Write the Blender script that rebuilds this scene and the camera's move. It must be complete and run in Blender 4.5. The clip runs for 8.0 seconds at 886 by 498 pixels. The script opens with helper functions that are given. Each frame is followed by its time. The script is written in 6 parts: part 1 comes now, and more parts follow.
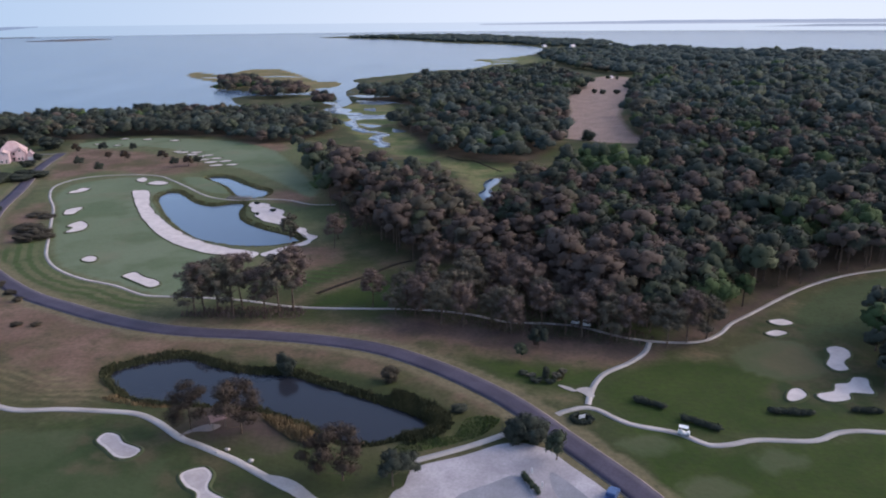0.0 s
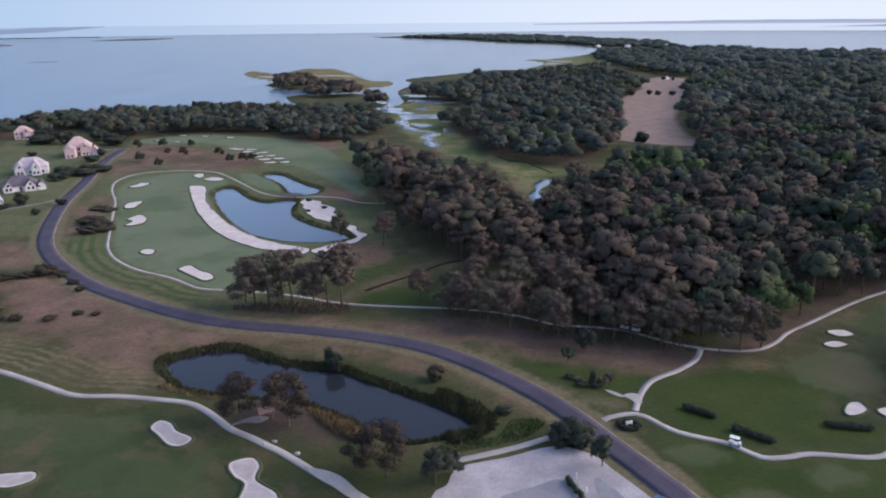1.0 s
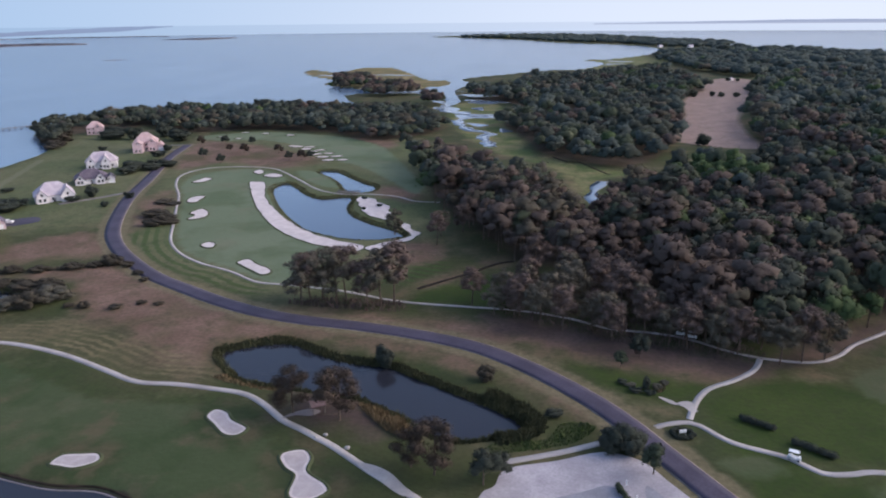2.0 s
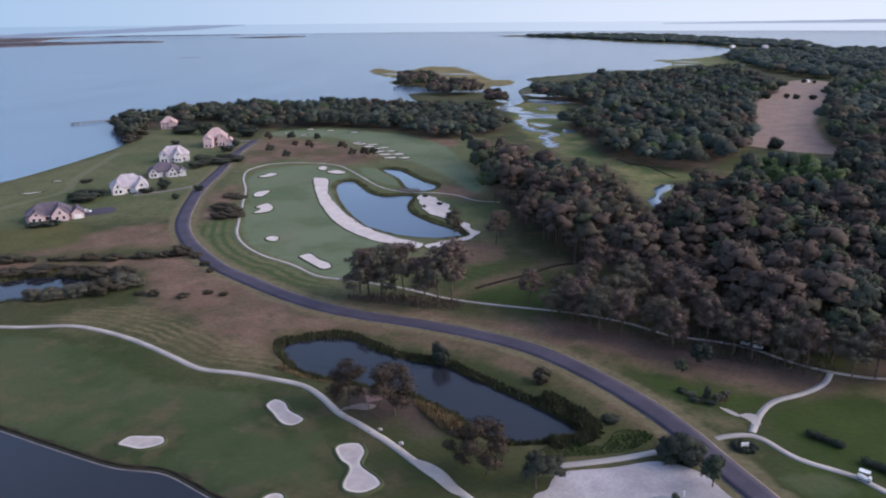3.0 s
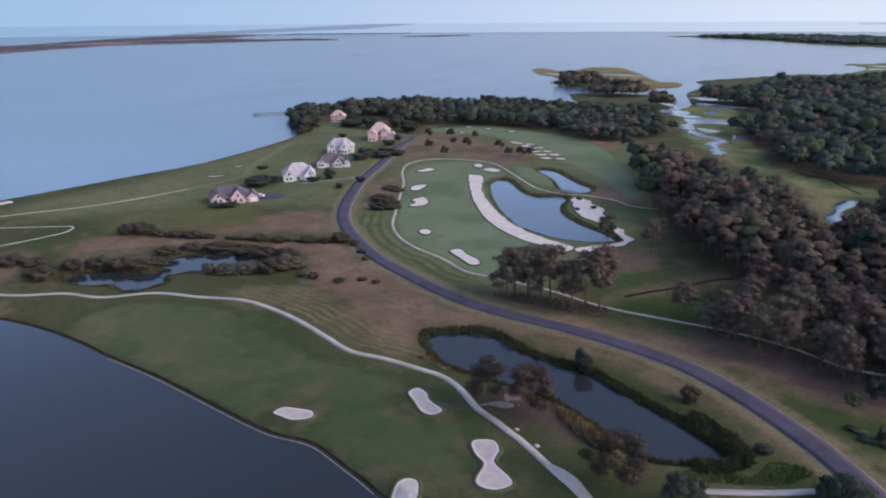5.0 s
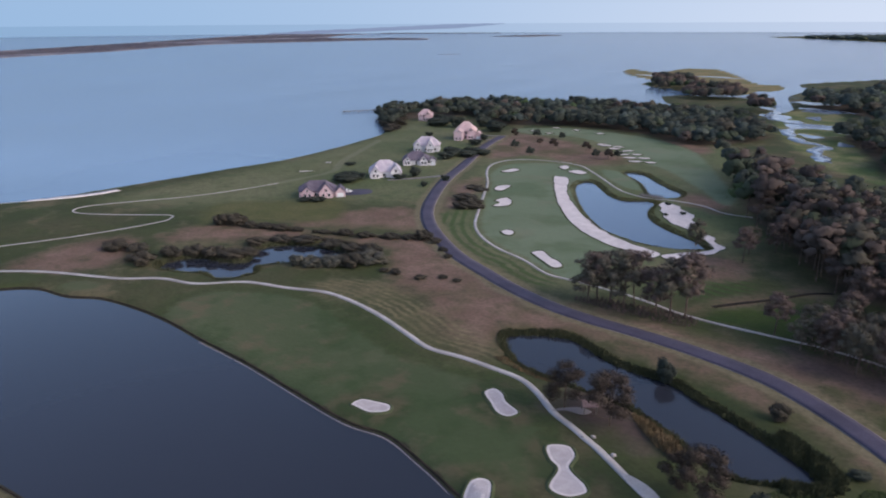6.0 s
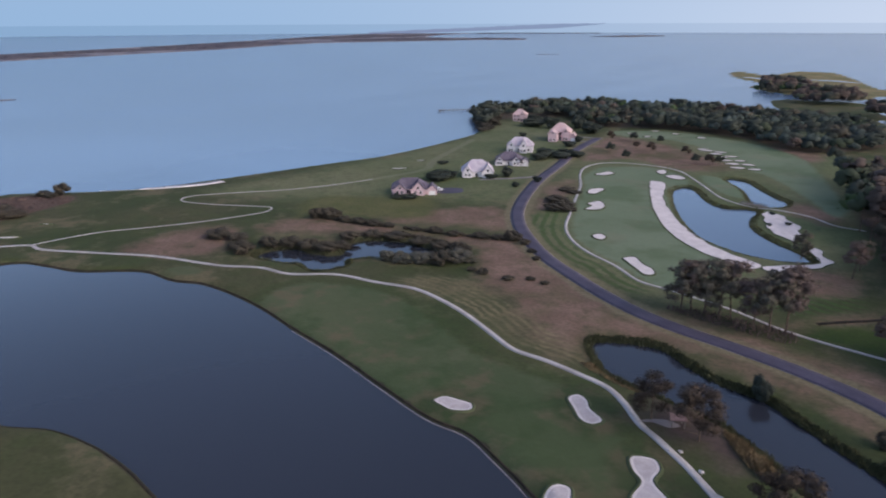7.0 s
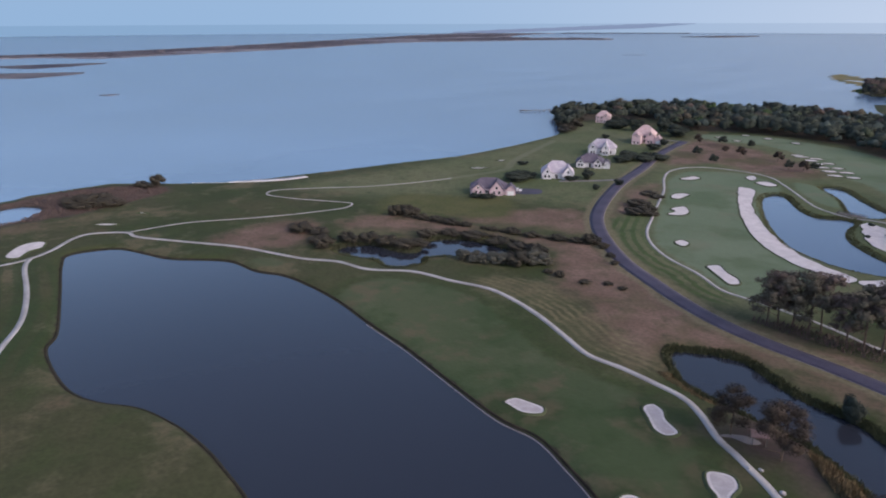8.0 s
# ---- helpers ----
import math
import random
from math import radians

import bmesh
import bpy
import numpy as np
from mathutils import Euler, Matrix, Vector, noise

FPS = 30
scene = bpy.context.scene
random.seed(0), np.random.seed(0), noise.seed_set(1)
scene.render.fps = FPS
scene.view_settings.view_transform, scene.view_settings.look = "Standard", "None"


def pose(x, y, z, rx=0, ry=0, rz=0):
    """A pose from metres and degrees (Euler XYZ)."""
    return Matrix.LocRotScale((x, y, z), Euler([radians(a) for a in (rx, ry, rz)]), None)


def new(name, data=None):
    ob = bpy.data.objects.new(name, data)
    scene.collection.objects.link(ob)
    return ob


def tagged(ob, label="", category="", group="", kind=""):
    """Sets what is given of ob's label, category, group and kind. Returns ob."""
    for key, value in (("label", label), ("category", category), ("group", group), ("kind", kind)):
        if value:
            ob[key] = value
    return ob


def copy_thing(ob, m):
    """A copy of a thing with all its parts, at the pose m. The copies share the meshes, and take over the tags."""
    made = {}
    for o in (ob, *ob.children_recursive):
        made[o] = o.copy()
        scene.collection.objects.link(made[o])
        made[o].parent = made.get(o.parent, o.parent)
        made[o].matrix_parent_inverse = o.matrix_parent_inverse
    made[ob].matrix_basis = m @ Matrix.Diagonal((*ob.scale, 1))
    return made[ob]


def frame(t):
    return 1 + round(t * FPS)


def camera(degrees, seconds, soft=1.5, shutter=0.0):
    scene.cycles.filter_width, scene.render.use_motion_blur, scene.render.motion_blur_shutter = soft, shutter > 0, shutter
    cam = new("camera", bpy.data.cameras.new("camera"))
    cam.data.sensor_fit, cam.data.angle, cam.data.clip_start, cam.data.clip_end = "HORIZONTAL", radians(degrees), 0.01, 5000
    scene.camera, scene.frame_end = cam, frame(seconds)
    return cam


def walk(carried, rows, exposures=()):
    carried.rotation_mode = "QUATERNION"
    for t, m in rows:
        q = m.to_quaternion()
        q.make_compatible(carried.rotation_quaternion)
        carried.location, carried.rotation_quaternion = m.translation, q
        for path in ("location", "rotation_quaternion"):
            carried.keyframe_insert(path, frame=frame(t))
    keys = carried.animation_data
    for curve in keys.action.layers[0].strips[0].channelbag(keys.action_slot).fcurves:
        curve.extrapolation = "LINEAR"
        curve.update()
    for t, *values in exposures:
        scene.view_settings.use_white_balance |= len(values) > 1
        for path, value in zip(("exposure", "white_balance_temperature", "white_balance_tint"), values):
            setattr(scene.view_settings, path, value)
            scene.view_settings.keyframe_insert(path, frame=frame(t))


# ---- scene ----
EXPOSURES = [(0, 0.09, 6350, 13), (4, 0.07, 6350, 13), (8, -0.12, 6350, 13)]
cam = camera(64.30, 8.0, 2.0, 0.4)
EYE = (0, 0, 85)  # the drone hovers and turns
TURN = [  # seconds, yaw to the left, pitch, roll
    (0, 0.02, -18.12, -0.50),
    (0.5, 2.07, -18.11, -0.54),
    (1, 4.14, -18.09, -0.53),
    (1.5, 6.29, -18.11, -0.54),
    (2.8, 12.73, -18.07, -0.52),
    (3, 13.72, -18.10, -0.49),
    (3.5, 16.41, -18.08, -0.41),
    (4, 19.53, -18.10, -0.42),
    (4.5, 22.96, -18.08, -0.39),
    (6, 33.41, -18.04, -0.33),
    (6.5, 37.01, -18.04, -0.24),
    (7, 40.98, -18.02, -0.24),
    (7.5, 45.00, -18.03, -0.14),
    (8, 47.50, -18.02, -0.20),
]
walk(cam, [(t, pose(*EYE, 90 + p, 0, y) @ pose(0, 0, 0, 0, 0, r)) for t, y, p, r in TURN], EXPOSURES)
# ---- dusk sky, after the sun has gone low behind thin cloud ----
SUN_YAW = -80  # to the right of the first view
SUN_UP = 30
world = bpy.data.worlds.new("dusk_sky")
scene.world = world
world.use_nodes = True
wn = world.node_tree
sky = wn.nodes.new("ShaderNodeTexSky")
sky.sky_type = "NISHITA"
sky.sun_disc = False
sky.sun_elevation = radians(SUN_UP)
sky.sun_rotation = radians(-SUN_YAW)
sky.altitude, sky.air_density, sky.dust_density, sky.ozone_density = 60, 0.8, 2.5, 1.0
wn.nodes["Background"].inputs["Strength"].default_value = 0.31
wn.links.new(sky.outputs[0], wn.nodes["Background"].inputs["Color"])
sun_data = bpy.data.lights.new("sun", "SUN")
sun_data.energy, sun_data.angle, sun_data.color = 0.7, radians(35), (1.0, 0.86, 0.82)
sun = new("sun", sun_data)
sun.matrix_world = pose(0, 0, 400, 90 - 28, 0, SUN_YAW + 180)
# ---- plan, in metres from the point below the drone ----
ROAD = [(-256, 471), (-243, 420), (-222, 361), (-209, 322), (-194, 287), (-180, 260), (-166, 241), (-149, 224), (-132.3, 210.3),
    (-116.7, 201.1), (-100.5, 192.4), (-85.6, 186.2), (-71.1, 182.6), (-52.7, 180.4), (-35.3, 177), (-19, 171.5), (-6.9, 164),
    (4.1, 154.7), (13.5, 144.9), (19.7, 136.5), (24.1, 129.3), (34.8, 112.3), (39.6, 102), (44.6, 89.5)]
PATH_LAKE = [(-284, 44), (-285, 53), (-291, 63), (-302, 74), (-304, 82), (-296, 93), (-287, 94), (-267, 106), (-247, 118),
    (-226.1, 125.3), (-216.3, 129.1), (-205.1, 136.4), (-191.6, 139.1), (-178.9, 149.3), (-162.4, 152.9), (-149.8, 156.4),
    (-139.1, 155.6), (-124.2, 151.7), (-108.7, 145.4), (-97.7, 140.9), (-87.3, 141), (-77.1, 140), (-69, 138.7), (-62.6, 134.8),
    (-55.6, 128.7), (-50.5, 125.9), (-45.6, 122.9), (-41.1, 120.1), (-31.6, 113.1), (-25.5, 109.3), (-20.4, 105.5),
    (-14.7, 99.7)]
PATH_SPUR = [(-185.1, 16.7), (-207.1, 28.2), (-224.1, 37.3), (-248.2, 44.4), (-275, 50), (-285, 54)]
PATH_HOOK = [(-296, 94), (-295, 110), (-292, 122), (-283, 139), (-274, 159), (-268, 179), (-268, 185), (-272, 190), (-279, 187),
    (-294, 178), (-309, 171), (-318, 170), (-322, 178), (-312, 196), (-298, 215), (-288, 238), (-281, 264)]
PATH_LOOP = [(-51, 325), (-63, 326), (-75, 335), (-90, 338), (-100, 336), (-117, 344), (-135, 365), (-150, 383), (-161, 394),
    (-176, 399), (-195, 397), (-206, 388), (-208, 370), (-199, 348), (-184, 323), (-172, 298), (-159, 271), (-149, 251),
    (-138, 237), (-124.7, 226.6), (-109.3, 219.2), (-96.6, 210.8), (-87.6, 209.6), (-79.1, 208.9), (-66.4, 207), (-56.9, 204.3),
    (-49.7, 201.6), (-38.4, 199.5), (-24.5, 198.6), (-7.8, 197.4), (7.5, 193.2), (18.7, 187.3), (30, 186.2), (39.3, 183.7),
    (49.7, 176.8), (60.4, 173.7), (69.8, 174.2), (77, 179.2), (82.8, 185.9), (91.3, 192.7), (107.4, 205.7), (121.1, 215.3),
    (136, 223), (152, 228), (184, 236)]
PATH_JOIN = [(56, 174.5), (52.6, 167.4), (46.5, 161.2), (39.7, 156.2), (35.6, 149.8), (32.6, 141.5)]
PATH_EAST = [(24.9, 137.3), (27, 138.7), (31.7, 140.3), (34.6, 139.1), (37.6, 135.5), (40.7, 133), (45.1, 131.3), (49.4, 129.6),
    (52.1, 127), (54.9, 124.9), (59.7, 125.4), (64.9, 126.8), (76.4, 126.2), (82.6, 129), (87.8, 129.8), (93.1, 129.1),
    (107.5, 127.2)]
PATH_LOT = [(18.5, 134.3), (16.2, 132.7), (8.6, 127.9), (0.3, 124), (-6.7, 120.6), (-10.8, 117.7), (-13, 114.5), (-13.2, 109.5), (-12.5, 100)]
LOT = [(-6.5, 115.8), (0.3, 119.3), (7.1, 122.7), (14.6, 126.4), (18.1, 123.3), (22.4, 118.5), (27.8, 109.3), (31.5, 101.4),
    (10, 91.1), (-9.4, 97.8), (-9.4, 109.3), (-8.2, 113)]
LAKE = [(-284, 44), (-285, 53), (-291, 63), (-302, 74), (-304, 82), (-296, 93), (-287, 94), (-267, 106), (-247, 118),
    (-226.1, 125.3), (-216.3, 129.1), (-205.1, 136.4), (-191.6, 139.1), (-178.9, 149.3), (-162.4, 152.9), (-149.8, 156.4),
    (-139.1, 155.6), (-124.2, 151.7), (-108.7, 145.4), (-97.7, 140.9), (-87.3, 141), (-77.1, 140), (-69, 138.7), (-62.6, 134.8),
    (-55.6, 128.7), (-50.5, 125.9), (-45.6, 122.9), (-41.1, 120.1), (-31.6, 113.1), (-25.5, 109.3), (-20.4, 105.5),
    (-14.7, 99.7)]
PATH_SPUR = [(-185.1, 16.7), (-207.1, 28.2), (-224.1, 37.3), (-248.2, 44.4), (-275, 50), (-285, 54)]
PATH_HOOK = [(-296, 94), (-295, 110), (-292, 122), (-283, 139), (-274, 159), (-268, 179), (-268, 185), (-272, 190), (-279, 187),
    (-294, 178), (-309, 171), (-318, 170), (-322, 178), (-312, 196), (-298, 215), (-288, 238), (-281, 264)]
PATH_LOOP = [(-51, 325), (-63, 326), (-75, 335), (-90, 338), (-100, 336), (-117, 344), (-135, 365), (-150, 383), (-161, 394),
    (-176, 399), (-195, 397), (-206, 388), (-208, 370), (-199, 348), (-184, 323), (-172, 298), (-159, 271), (-149, 251),
    (-138, 237), (-124.7, 226.6), (-109.3, 219.2), (-96.6, 210.8), (-87.6, 209.6), (-79.1, 208.9), (-66.4, 207), (-56.9, 204.3),
    (-49.7, 201.6), (-38.4, 199.5), (-24.5, 198.6), (-7.8, 197.4), (7.5, 193.2), (18.7, 187.3), (30, 186.2), (39.3, 183.7),
    (49.7, 176.8), (60.4, 173.7), (69.8, 174.2), (77, 179.2), (82.8, 185.9), (91.3, 192.7), (107.4, 205.7), (121.1, 215.3),
    (136, 223), (152, 228), (184, 236)]
PATH_JOIN = [(56, 174.5), (52.6, 167.4), (46.5, 161.2), (39.7, 156.2), (35.6, 149.8), (32.6, 141.5)]
PATH_EAST = [(24.9, 137.3), (27, 138.7), (31.7, 140.3), (34.6, 139.1), (37.6, 135.5), (40.7, 133), (45.1, 131.3), (49.4, 129.6),
    (52.1, 127), (54.9, 124.9), (59.7, 125.4), (64.9, 126.8), (76.4, 126.2), (82.6, 129), (87.8, 129.8), (93.1, 129.1),
    (107.5, 127.2)]
PATH_LOT = [(17.5, 133.5), (14.2, 130.7), (7.3, 126.6), (1.4, 123.7), (-7, 120)]
LOT = [(-5.9, 118.1), (3.7, 122.1), (13.2, 126.5), (20.5, 124.4), (24.7, 118.6), (29, 112.4), (30.8, 108.7), (33.5, 101.4),
    (10, 91.1), (-10.4, 97.8), (-10.2, 109.3), (-7.8, 112.5)]
LAKE = [(-210.4, 43.6), (-243.2, 53.4), (-273, 62), (-284, 68), (-280, 82), (-267, 88), (-253, 93), (-236.1, 107.4),
    (-218.9, 109.7), (-208, 114.6), (-191.9, 115.9), (-174, 114.9), (-155, 111.8), (-133.7, 109.1), (-111.3, 104.8),
    (-93.3, 101.7), (-82.3, 102.2), (-72, 98.7), (-63.3, 95.2), (-56.3, 91.4), (-52, 82.1), (-70, 53.8), (-86, 45.3),
    (-100.4, 45.9), (-106.5, 48.1), (-117.9, 49.2), (-126.7, 49.7), (-139.1, 48.9), (-153, 45.5), (-161.9, 39.6), (-171.3, 36.2),
    (-185, 36.1), (-200.6, 38.2)]
POND_NEAR = [(-84.3, 158.2), (-83.7, 162.2), (-76.9, 166.5), (-69.2, 168.7), (-63.1, 166.1), (-54.9, 161.5), (-46.4, 159.2),
    (-38.6, 158.5), (-30.2, 153.5), (-22.4, 148.9), (-13.8, 143.9), (-8.5, 140.7), (-3.3, 135.6), (-4.3, 133), (-9.7, 129.9),
    (-16.3, 127.7), (-21.1, 128), (-27, 132.8), (-34.7, 138.1), (-41.1, 141.2), (-48.8, 143.4), (-57.9, 144.2), (-65.9, 145.1),
    (-73.3, 147.5), (-78.3, 151.2)]
POND_MEADOW = [(-217, 144), (-220, 150), (-215, 159), (-202.6, 160.8), (-195.6, 166.3), (-203, 177), (-199, 187), (-188, 193),
    (-173.3, 193.1), (-164.2, 190.9), (-173.2, 180.4), (-183.3, 172.5), (-189, 163.4), (-184.9, 158.5), (-186.1, 152.7),
    (-189.8, 147.8), (-198.5, 149.5), (-205.5, 146.8)]
POND_GOLF = [(-141, 341), (-143, 355), (-139, 358), (-132, 350), (-122, 336), (-111, 328), (-101, 333), (-96, 330), (-95, 318),
    (-90, 303), (-80, 291), (-70, 283), (-63, 278), (-58, 271), (-61, 268), (-68, 265), (-80, 265), (-95, 272), (-106, 282),
    (-124, 308)]
POND_TEE = [(-132, 391), (-123, 393), (-112, 380), (-100, 366), (-91, 357), (-91, 345), (-100, 343), (-106, 352), (-116, 371)]
WASTE_CRESCENT = [(-160, 355), (-158, 359), (-152, 356), (-138, 324), (-119, 294), (-104, 277), (-90, 264), (-75, 256),
    (-70, 254), (-69.6, 249.8), (-72.4, 246.7), (-83, 250), (-98, 259), (-112, 272), (-127, 292), (-144, 322)]
WASTE_POINT = [(-93, 330), (-88, 332), (-78, 319), (-73, 313), (-69, 293), (-73, 294), (-80, 300), (-86, 311)]
WASTE_TAIL = [(-69, 252), (-64, 258), (-58, 264), (-55, 270), (-59, 279), (-64, 288), (-59, 285), (-55, 277), (-50, 274),
    (-54, 263), (-61, 254), (-65.2, 249.1)]
FAIRWAY_LOOP = [(-195, 346), (-200, 376), (-177, 393), (-151, 379), (-141, 358), (-144, 342), (-132, 319), (-110, 282),
    (-80, 256), (-79.6, 234.4), (-82, 211.4), (-92.4, 211), (-110.7, 222.1), (-125, 230), (-143, 246), (-162, 281), (-179, 318)]
FAIR_FAR = [(-267, 506), (-228, 531), (-187, 524), (-147, 508), (-116, 476), (-96, 435), (-76, 387), (-64, 357), (-67, 342), (-88, 374), (-113, 407), (-128, 418),
    (-133, 426), (-179, 476), (-212, 493), (-240, 490)]
FAIR_LAKE = [(-177, 117), (-182.4, 129.9), (-176.7, 140), (-159.1, 147.2), (-142.9, 146.7), (-131.7, 142.5), (-119.2, 138.4),
    (-101.7, 131.8), (-81.5, 132.2), (-68.7, 130.9), (-56.7, 121.5), (-49.8, 115.3), (-46.4, 104.6), (-58.2, 94.1),
    (-76.3, 100.4), (-90.5, 102.3), (-112, 105.4), (-140.2, 110.5), (-161, 114.2)]
FAIR_EAST = [(95.6, 175.1), (102, 190.4), (116.2, 205.5), (132.1, 215), (154, 220), (142.9, 189.5), (125.3, 174.6),
    (116.2, 174.7), (108.9, 178.5)]
GREEN_EAST = [(75.4, 167), (84.9, 173.6), (94.3, 174.1), (97.3, 164.9), (94, 155.8), (86.8, 152.5), (79.2, 153.7), (74.4, 159.1)]
GREEN_EAST_CENTRE = [(83.5, 165.2), (92.8, 171), (95.1, 163.4), (92.4, 155.2), (85.1, 154.5), (81.8, 159)]
TEE_A = [(36, 126.2), (42.1, 129.2), (47.4, 127.1), (46.9, 123), (41.1, 121.6), (36.9, 122.8)]
TEE_B = [(61.3, 120.9), (67, 123.5), (71.6, 121.1), (70, 117.4), (63.5, 115.7), (60.5, 117.5)]
TEE_C = [(44.4, 112.2), (50, 114.7), (55.6, 112.3), (55, 108.4), (46.8, 105.7), (43.5, 108.1)]
TEE_D = [(-146, 390), (-131, 386), (-116, 366), (-108, 350), (-120, 354), (-136, 371)]
GREEN_LAKE = [(-228.2, 113.6), (-226.1, 120.5), (-217.9, 121.7), (-217.1, 115.4), (-222.9, 111.9)]
MEADOW_ROAD = [(-162, 209), (-148.6, 209.6), (-128.2, 196.1), (-101.9, 183.2), (-89.8, 178.6), (-66.7, 175.8), (-75.6, 171.5),
    (-87.1, 165.6), (-90.3, 154.7), (-113.2, 165.4), (-126.4, 170.2), (-140.2, 180.8)]
MEADOW_STRIP = [(-244, 191), (-215, 202), (-174, 214), (-157, 222), (-137.2, 208), (-145.1, 195.1), (-167, 206), (-190, 198),
    (-213, 187), (-226, 177), (-246, 165), (-250, 174)]
MEADOW_RED = [(-261, 113), (-269, 131), (-266, 154), (-250, 158), (-234, 140), (-238, 125)]
MEADOW_TOP = [(-227, 397), (-254, 480), (-237, 485), (-204, 473), (-169, 450), (-139, 416), (-161, 398), (-201, 411),
    (-212, 392)]
MEADOW_POND = [(-90, 348), (-81, 358), (-64, 341), (-58, 325), (-76, 329)]
MEADOW_SHOULDER = [(-141.5, 209), (-119.7, 201.6), (-85.7, 182.4), (-56.1, 173.9), (-27.8, 168.9), (-9.5, 160.6), (8.4, 146.2),
    (16.7, 137.5), (8.2, 142.4), (-12.1, 156.2), (-33, 164.2), (-54.5, 167.8), (-74.3, 173.2), (-87.6, 162.1), (-83.7, 147.8),
    (-98.7, 150.7), (-115.7, 165.7)]
MEADOW_PINES = [(-75.5, 190), (-47.2, 189.5), (-14, 186.8), (10.2, 180.5), (32.4, 171.1), (53, 169.1), (48, 161.1), (31, 163),
    (9.5, 168.2), (-13.2, 173.8), (-35.6, 179.6), (-58.3, 181.9)]
MEADOW_BUNKER = [(-87, 108), (-84.5, 112.5), (-80, 113.5), (-77.5, 110.5), (-81, 106.5)]
MEADOW_FAR = [(-145, 505), (-140, 520), (-111, 507), (-108, 468), (-125, 487)]
MOW = [(-158.2, 157.2), (-151.3, 166.8), (-137.6, 171.3), (-116.4, 164.3), (-92.6, 155.8), (-80.4, 145.7), (-88.7, 142.9),
    (-102.6, 143.3), (-118.7, 151), (-138.9, 156.8)]
FIELD = [(86, 533), (119, 658), (137, 777), (224, 1051), (271, 1026), (183, 721), (159, 636), (146, 552), (142, 494), (123, 491),
    (105, 499)]
COAST_A = [(-412, 11), (-402, 40), (-395, 67), (-400, 80), (-403, 103), (-400, 122), (-387, 136), (-369, 156), (-357, 177),
    (-351, 206), (-344, 240), (-337, 278), (-330, 311), (-330, 347), (-334, 387), (-343, 434), (-366, 471), (-408, 515),
    (-439, 542)]
COAST_B = [(-428, 592), (-395, 628), (-340, 662), (-290, 682), (-240, 694), (-205, 725), (-226, 778), (-236, 832), (-158, 850), (-121, 802), (-105, 727),
    (-97, 766), (-118, 884), (-110, 984), (-130, 1061), (-82, 1142), (-21, 1234), (48, 1282), (99, 1440), (60, 1545),
    (122, 1602), (200, 1738), (275, 1936), (286, 2202), (220, 2407), (38, 2619), (-194, 3104), (-421, 3396), (-599, 3606),
    (-476, 3849), (-242, 3888), (56, 3905), (320, 3506), (500, 2975)]
ISLE = [(-416, 1179), (-422, 1256), (-356, 1197), (-346, 1303), (-301, 1327), (-242, 1208), (-183, 1056), (-144, 1024),
    (-140, 954), (-161, 925), (-168, 882), (-240, 895), (-311, 962), (-314, 1022), (-374, 1097)]
CREEK = [(-106, 724), (-101, 678), (-80, 660), (-53, 647), (-72, 637), (-79, 608), (-64, 563), (-55, 556), (-45, 544),
    (-50, 528), (-45, 508), (-40, 484)]
CREEK_B = [(29, 380), (24, 362), (22, 345), (23, 333)]
MARSH = [(-95, 742), (-46, 714), (-20, 520), (-9, 462), (9, 432), (48, 405), (30, 387), (25, 356), (20, 324), (16, 356),
    (6, 406), (-12, 433), (-35, 463), (-60, 522), (-87, 615)]
W_MAIN_FRONT = [(-106, 493), (-79, 410), (-64, 346), (-46, 303), (-32, 281), (-20.5, 258), (-13.2, 241.3), (3, 234.8),
    (12.2, 217.9), (28.3, 198.4), (50.5, 183.5), (65, 178.7), (77.5, 184.9), (87.2, 194.9), (100.4, 205.9), (125.6, 220.4),
    (155, 233), (200, 245)]
W_MAIN_TOP = [(-88, 436), (-62, 424), (-29, 384), (-7, 350), (6, 322), (11, 293), (16, 268), (23, 293), (31, 322), (43, 341),
    (63, 388), (69, 397), (86, 402), (115, 400), (143, 499), (148, 558), (164, 635), (188, 721), (263, 980), (343, 1103)]
W_MID = [(-95, 737), (-85, 819), (-25, 1002), (40, 1062), (130, 1213), (177, 1148), (187, 929), (187, 904), (127, 740),
    (90, 514), (54, 421), (33, 422), (16, 432), (-9, 462), (-20, 513), (-44, 602), (-22, 656), (-36, 723), (-86, 767)]
W_BELT = [(-276, 523), (-232, 540), (-180, 532), (-141, 506), (-114, 501), (-90, 530), (-77, 570), (-79, 563), (-109, 634),
    (-135, 675), (-178, 680), (-226, 684), (-279, 672), (-335, 652), (-385, 618), (-410, 580), (-352, 562), (-304, 536)]
W_TIP = [(-387, 488), (-426, 532), (-427, 529), (-424, 546), (-396, 562), (-371, 580), (-333, 594), (-282, 534), (-337, 556),
    (-346, 526), (-366, 505), (-345, 451)]
W_ISLE_A = [(-288, 919), (-255, 902), (-235, 933), (-266, 1030), (-312, 1040)]
W_ISLE_B = [(-213, 809), (-180, 799), (-156, 819), (-175, 907), (-227, 910)]
W_ISLE_C = [(-134, 744), (-112, 748), (-109, 718), (-126, 714)]
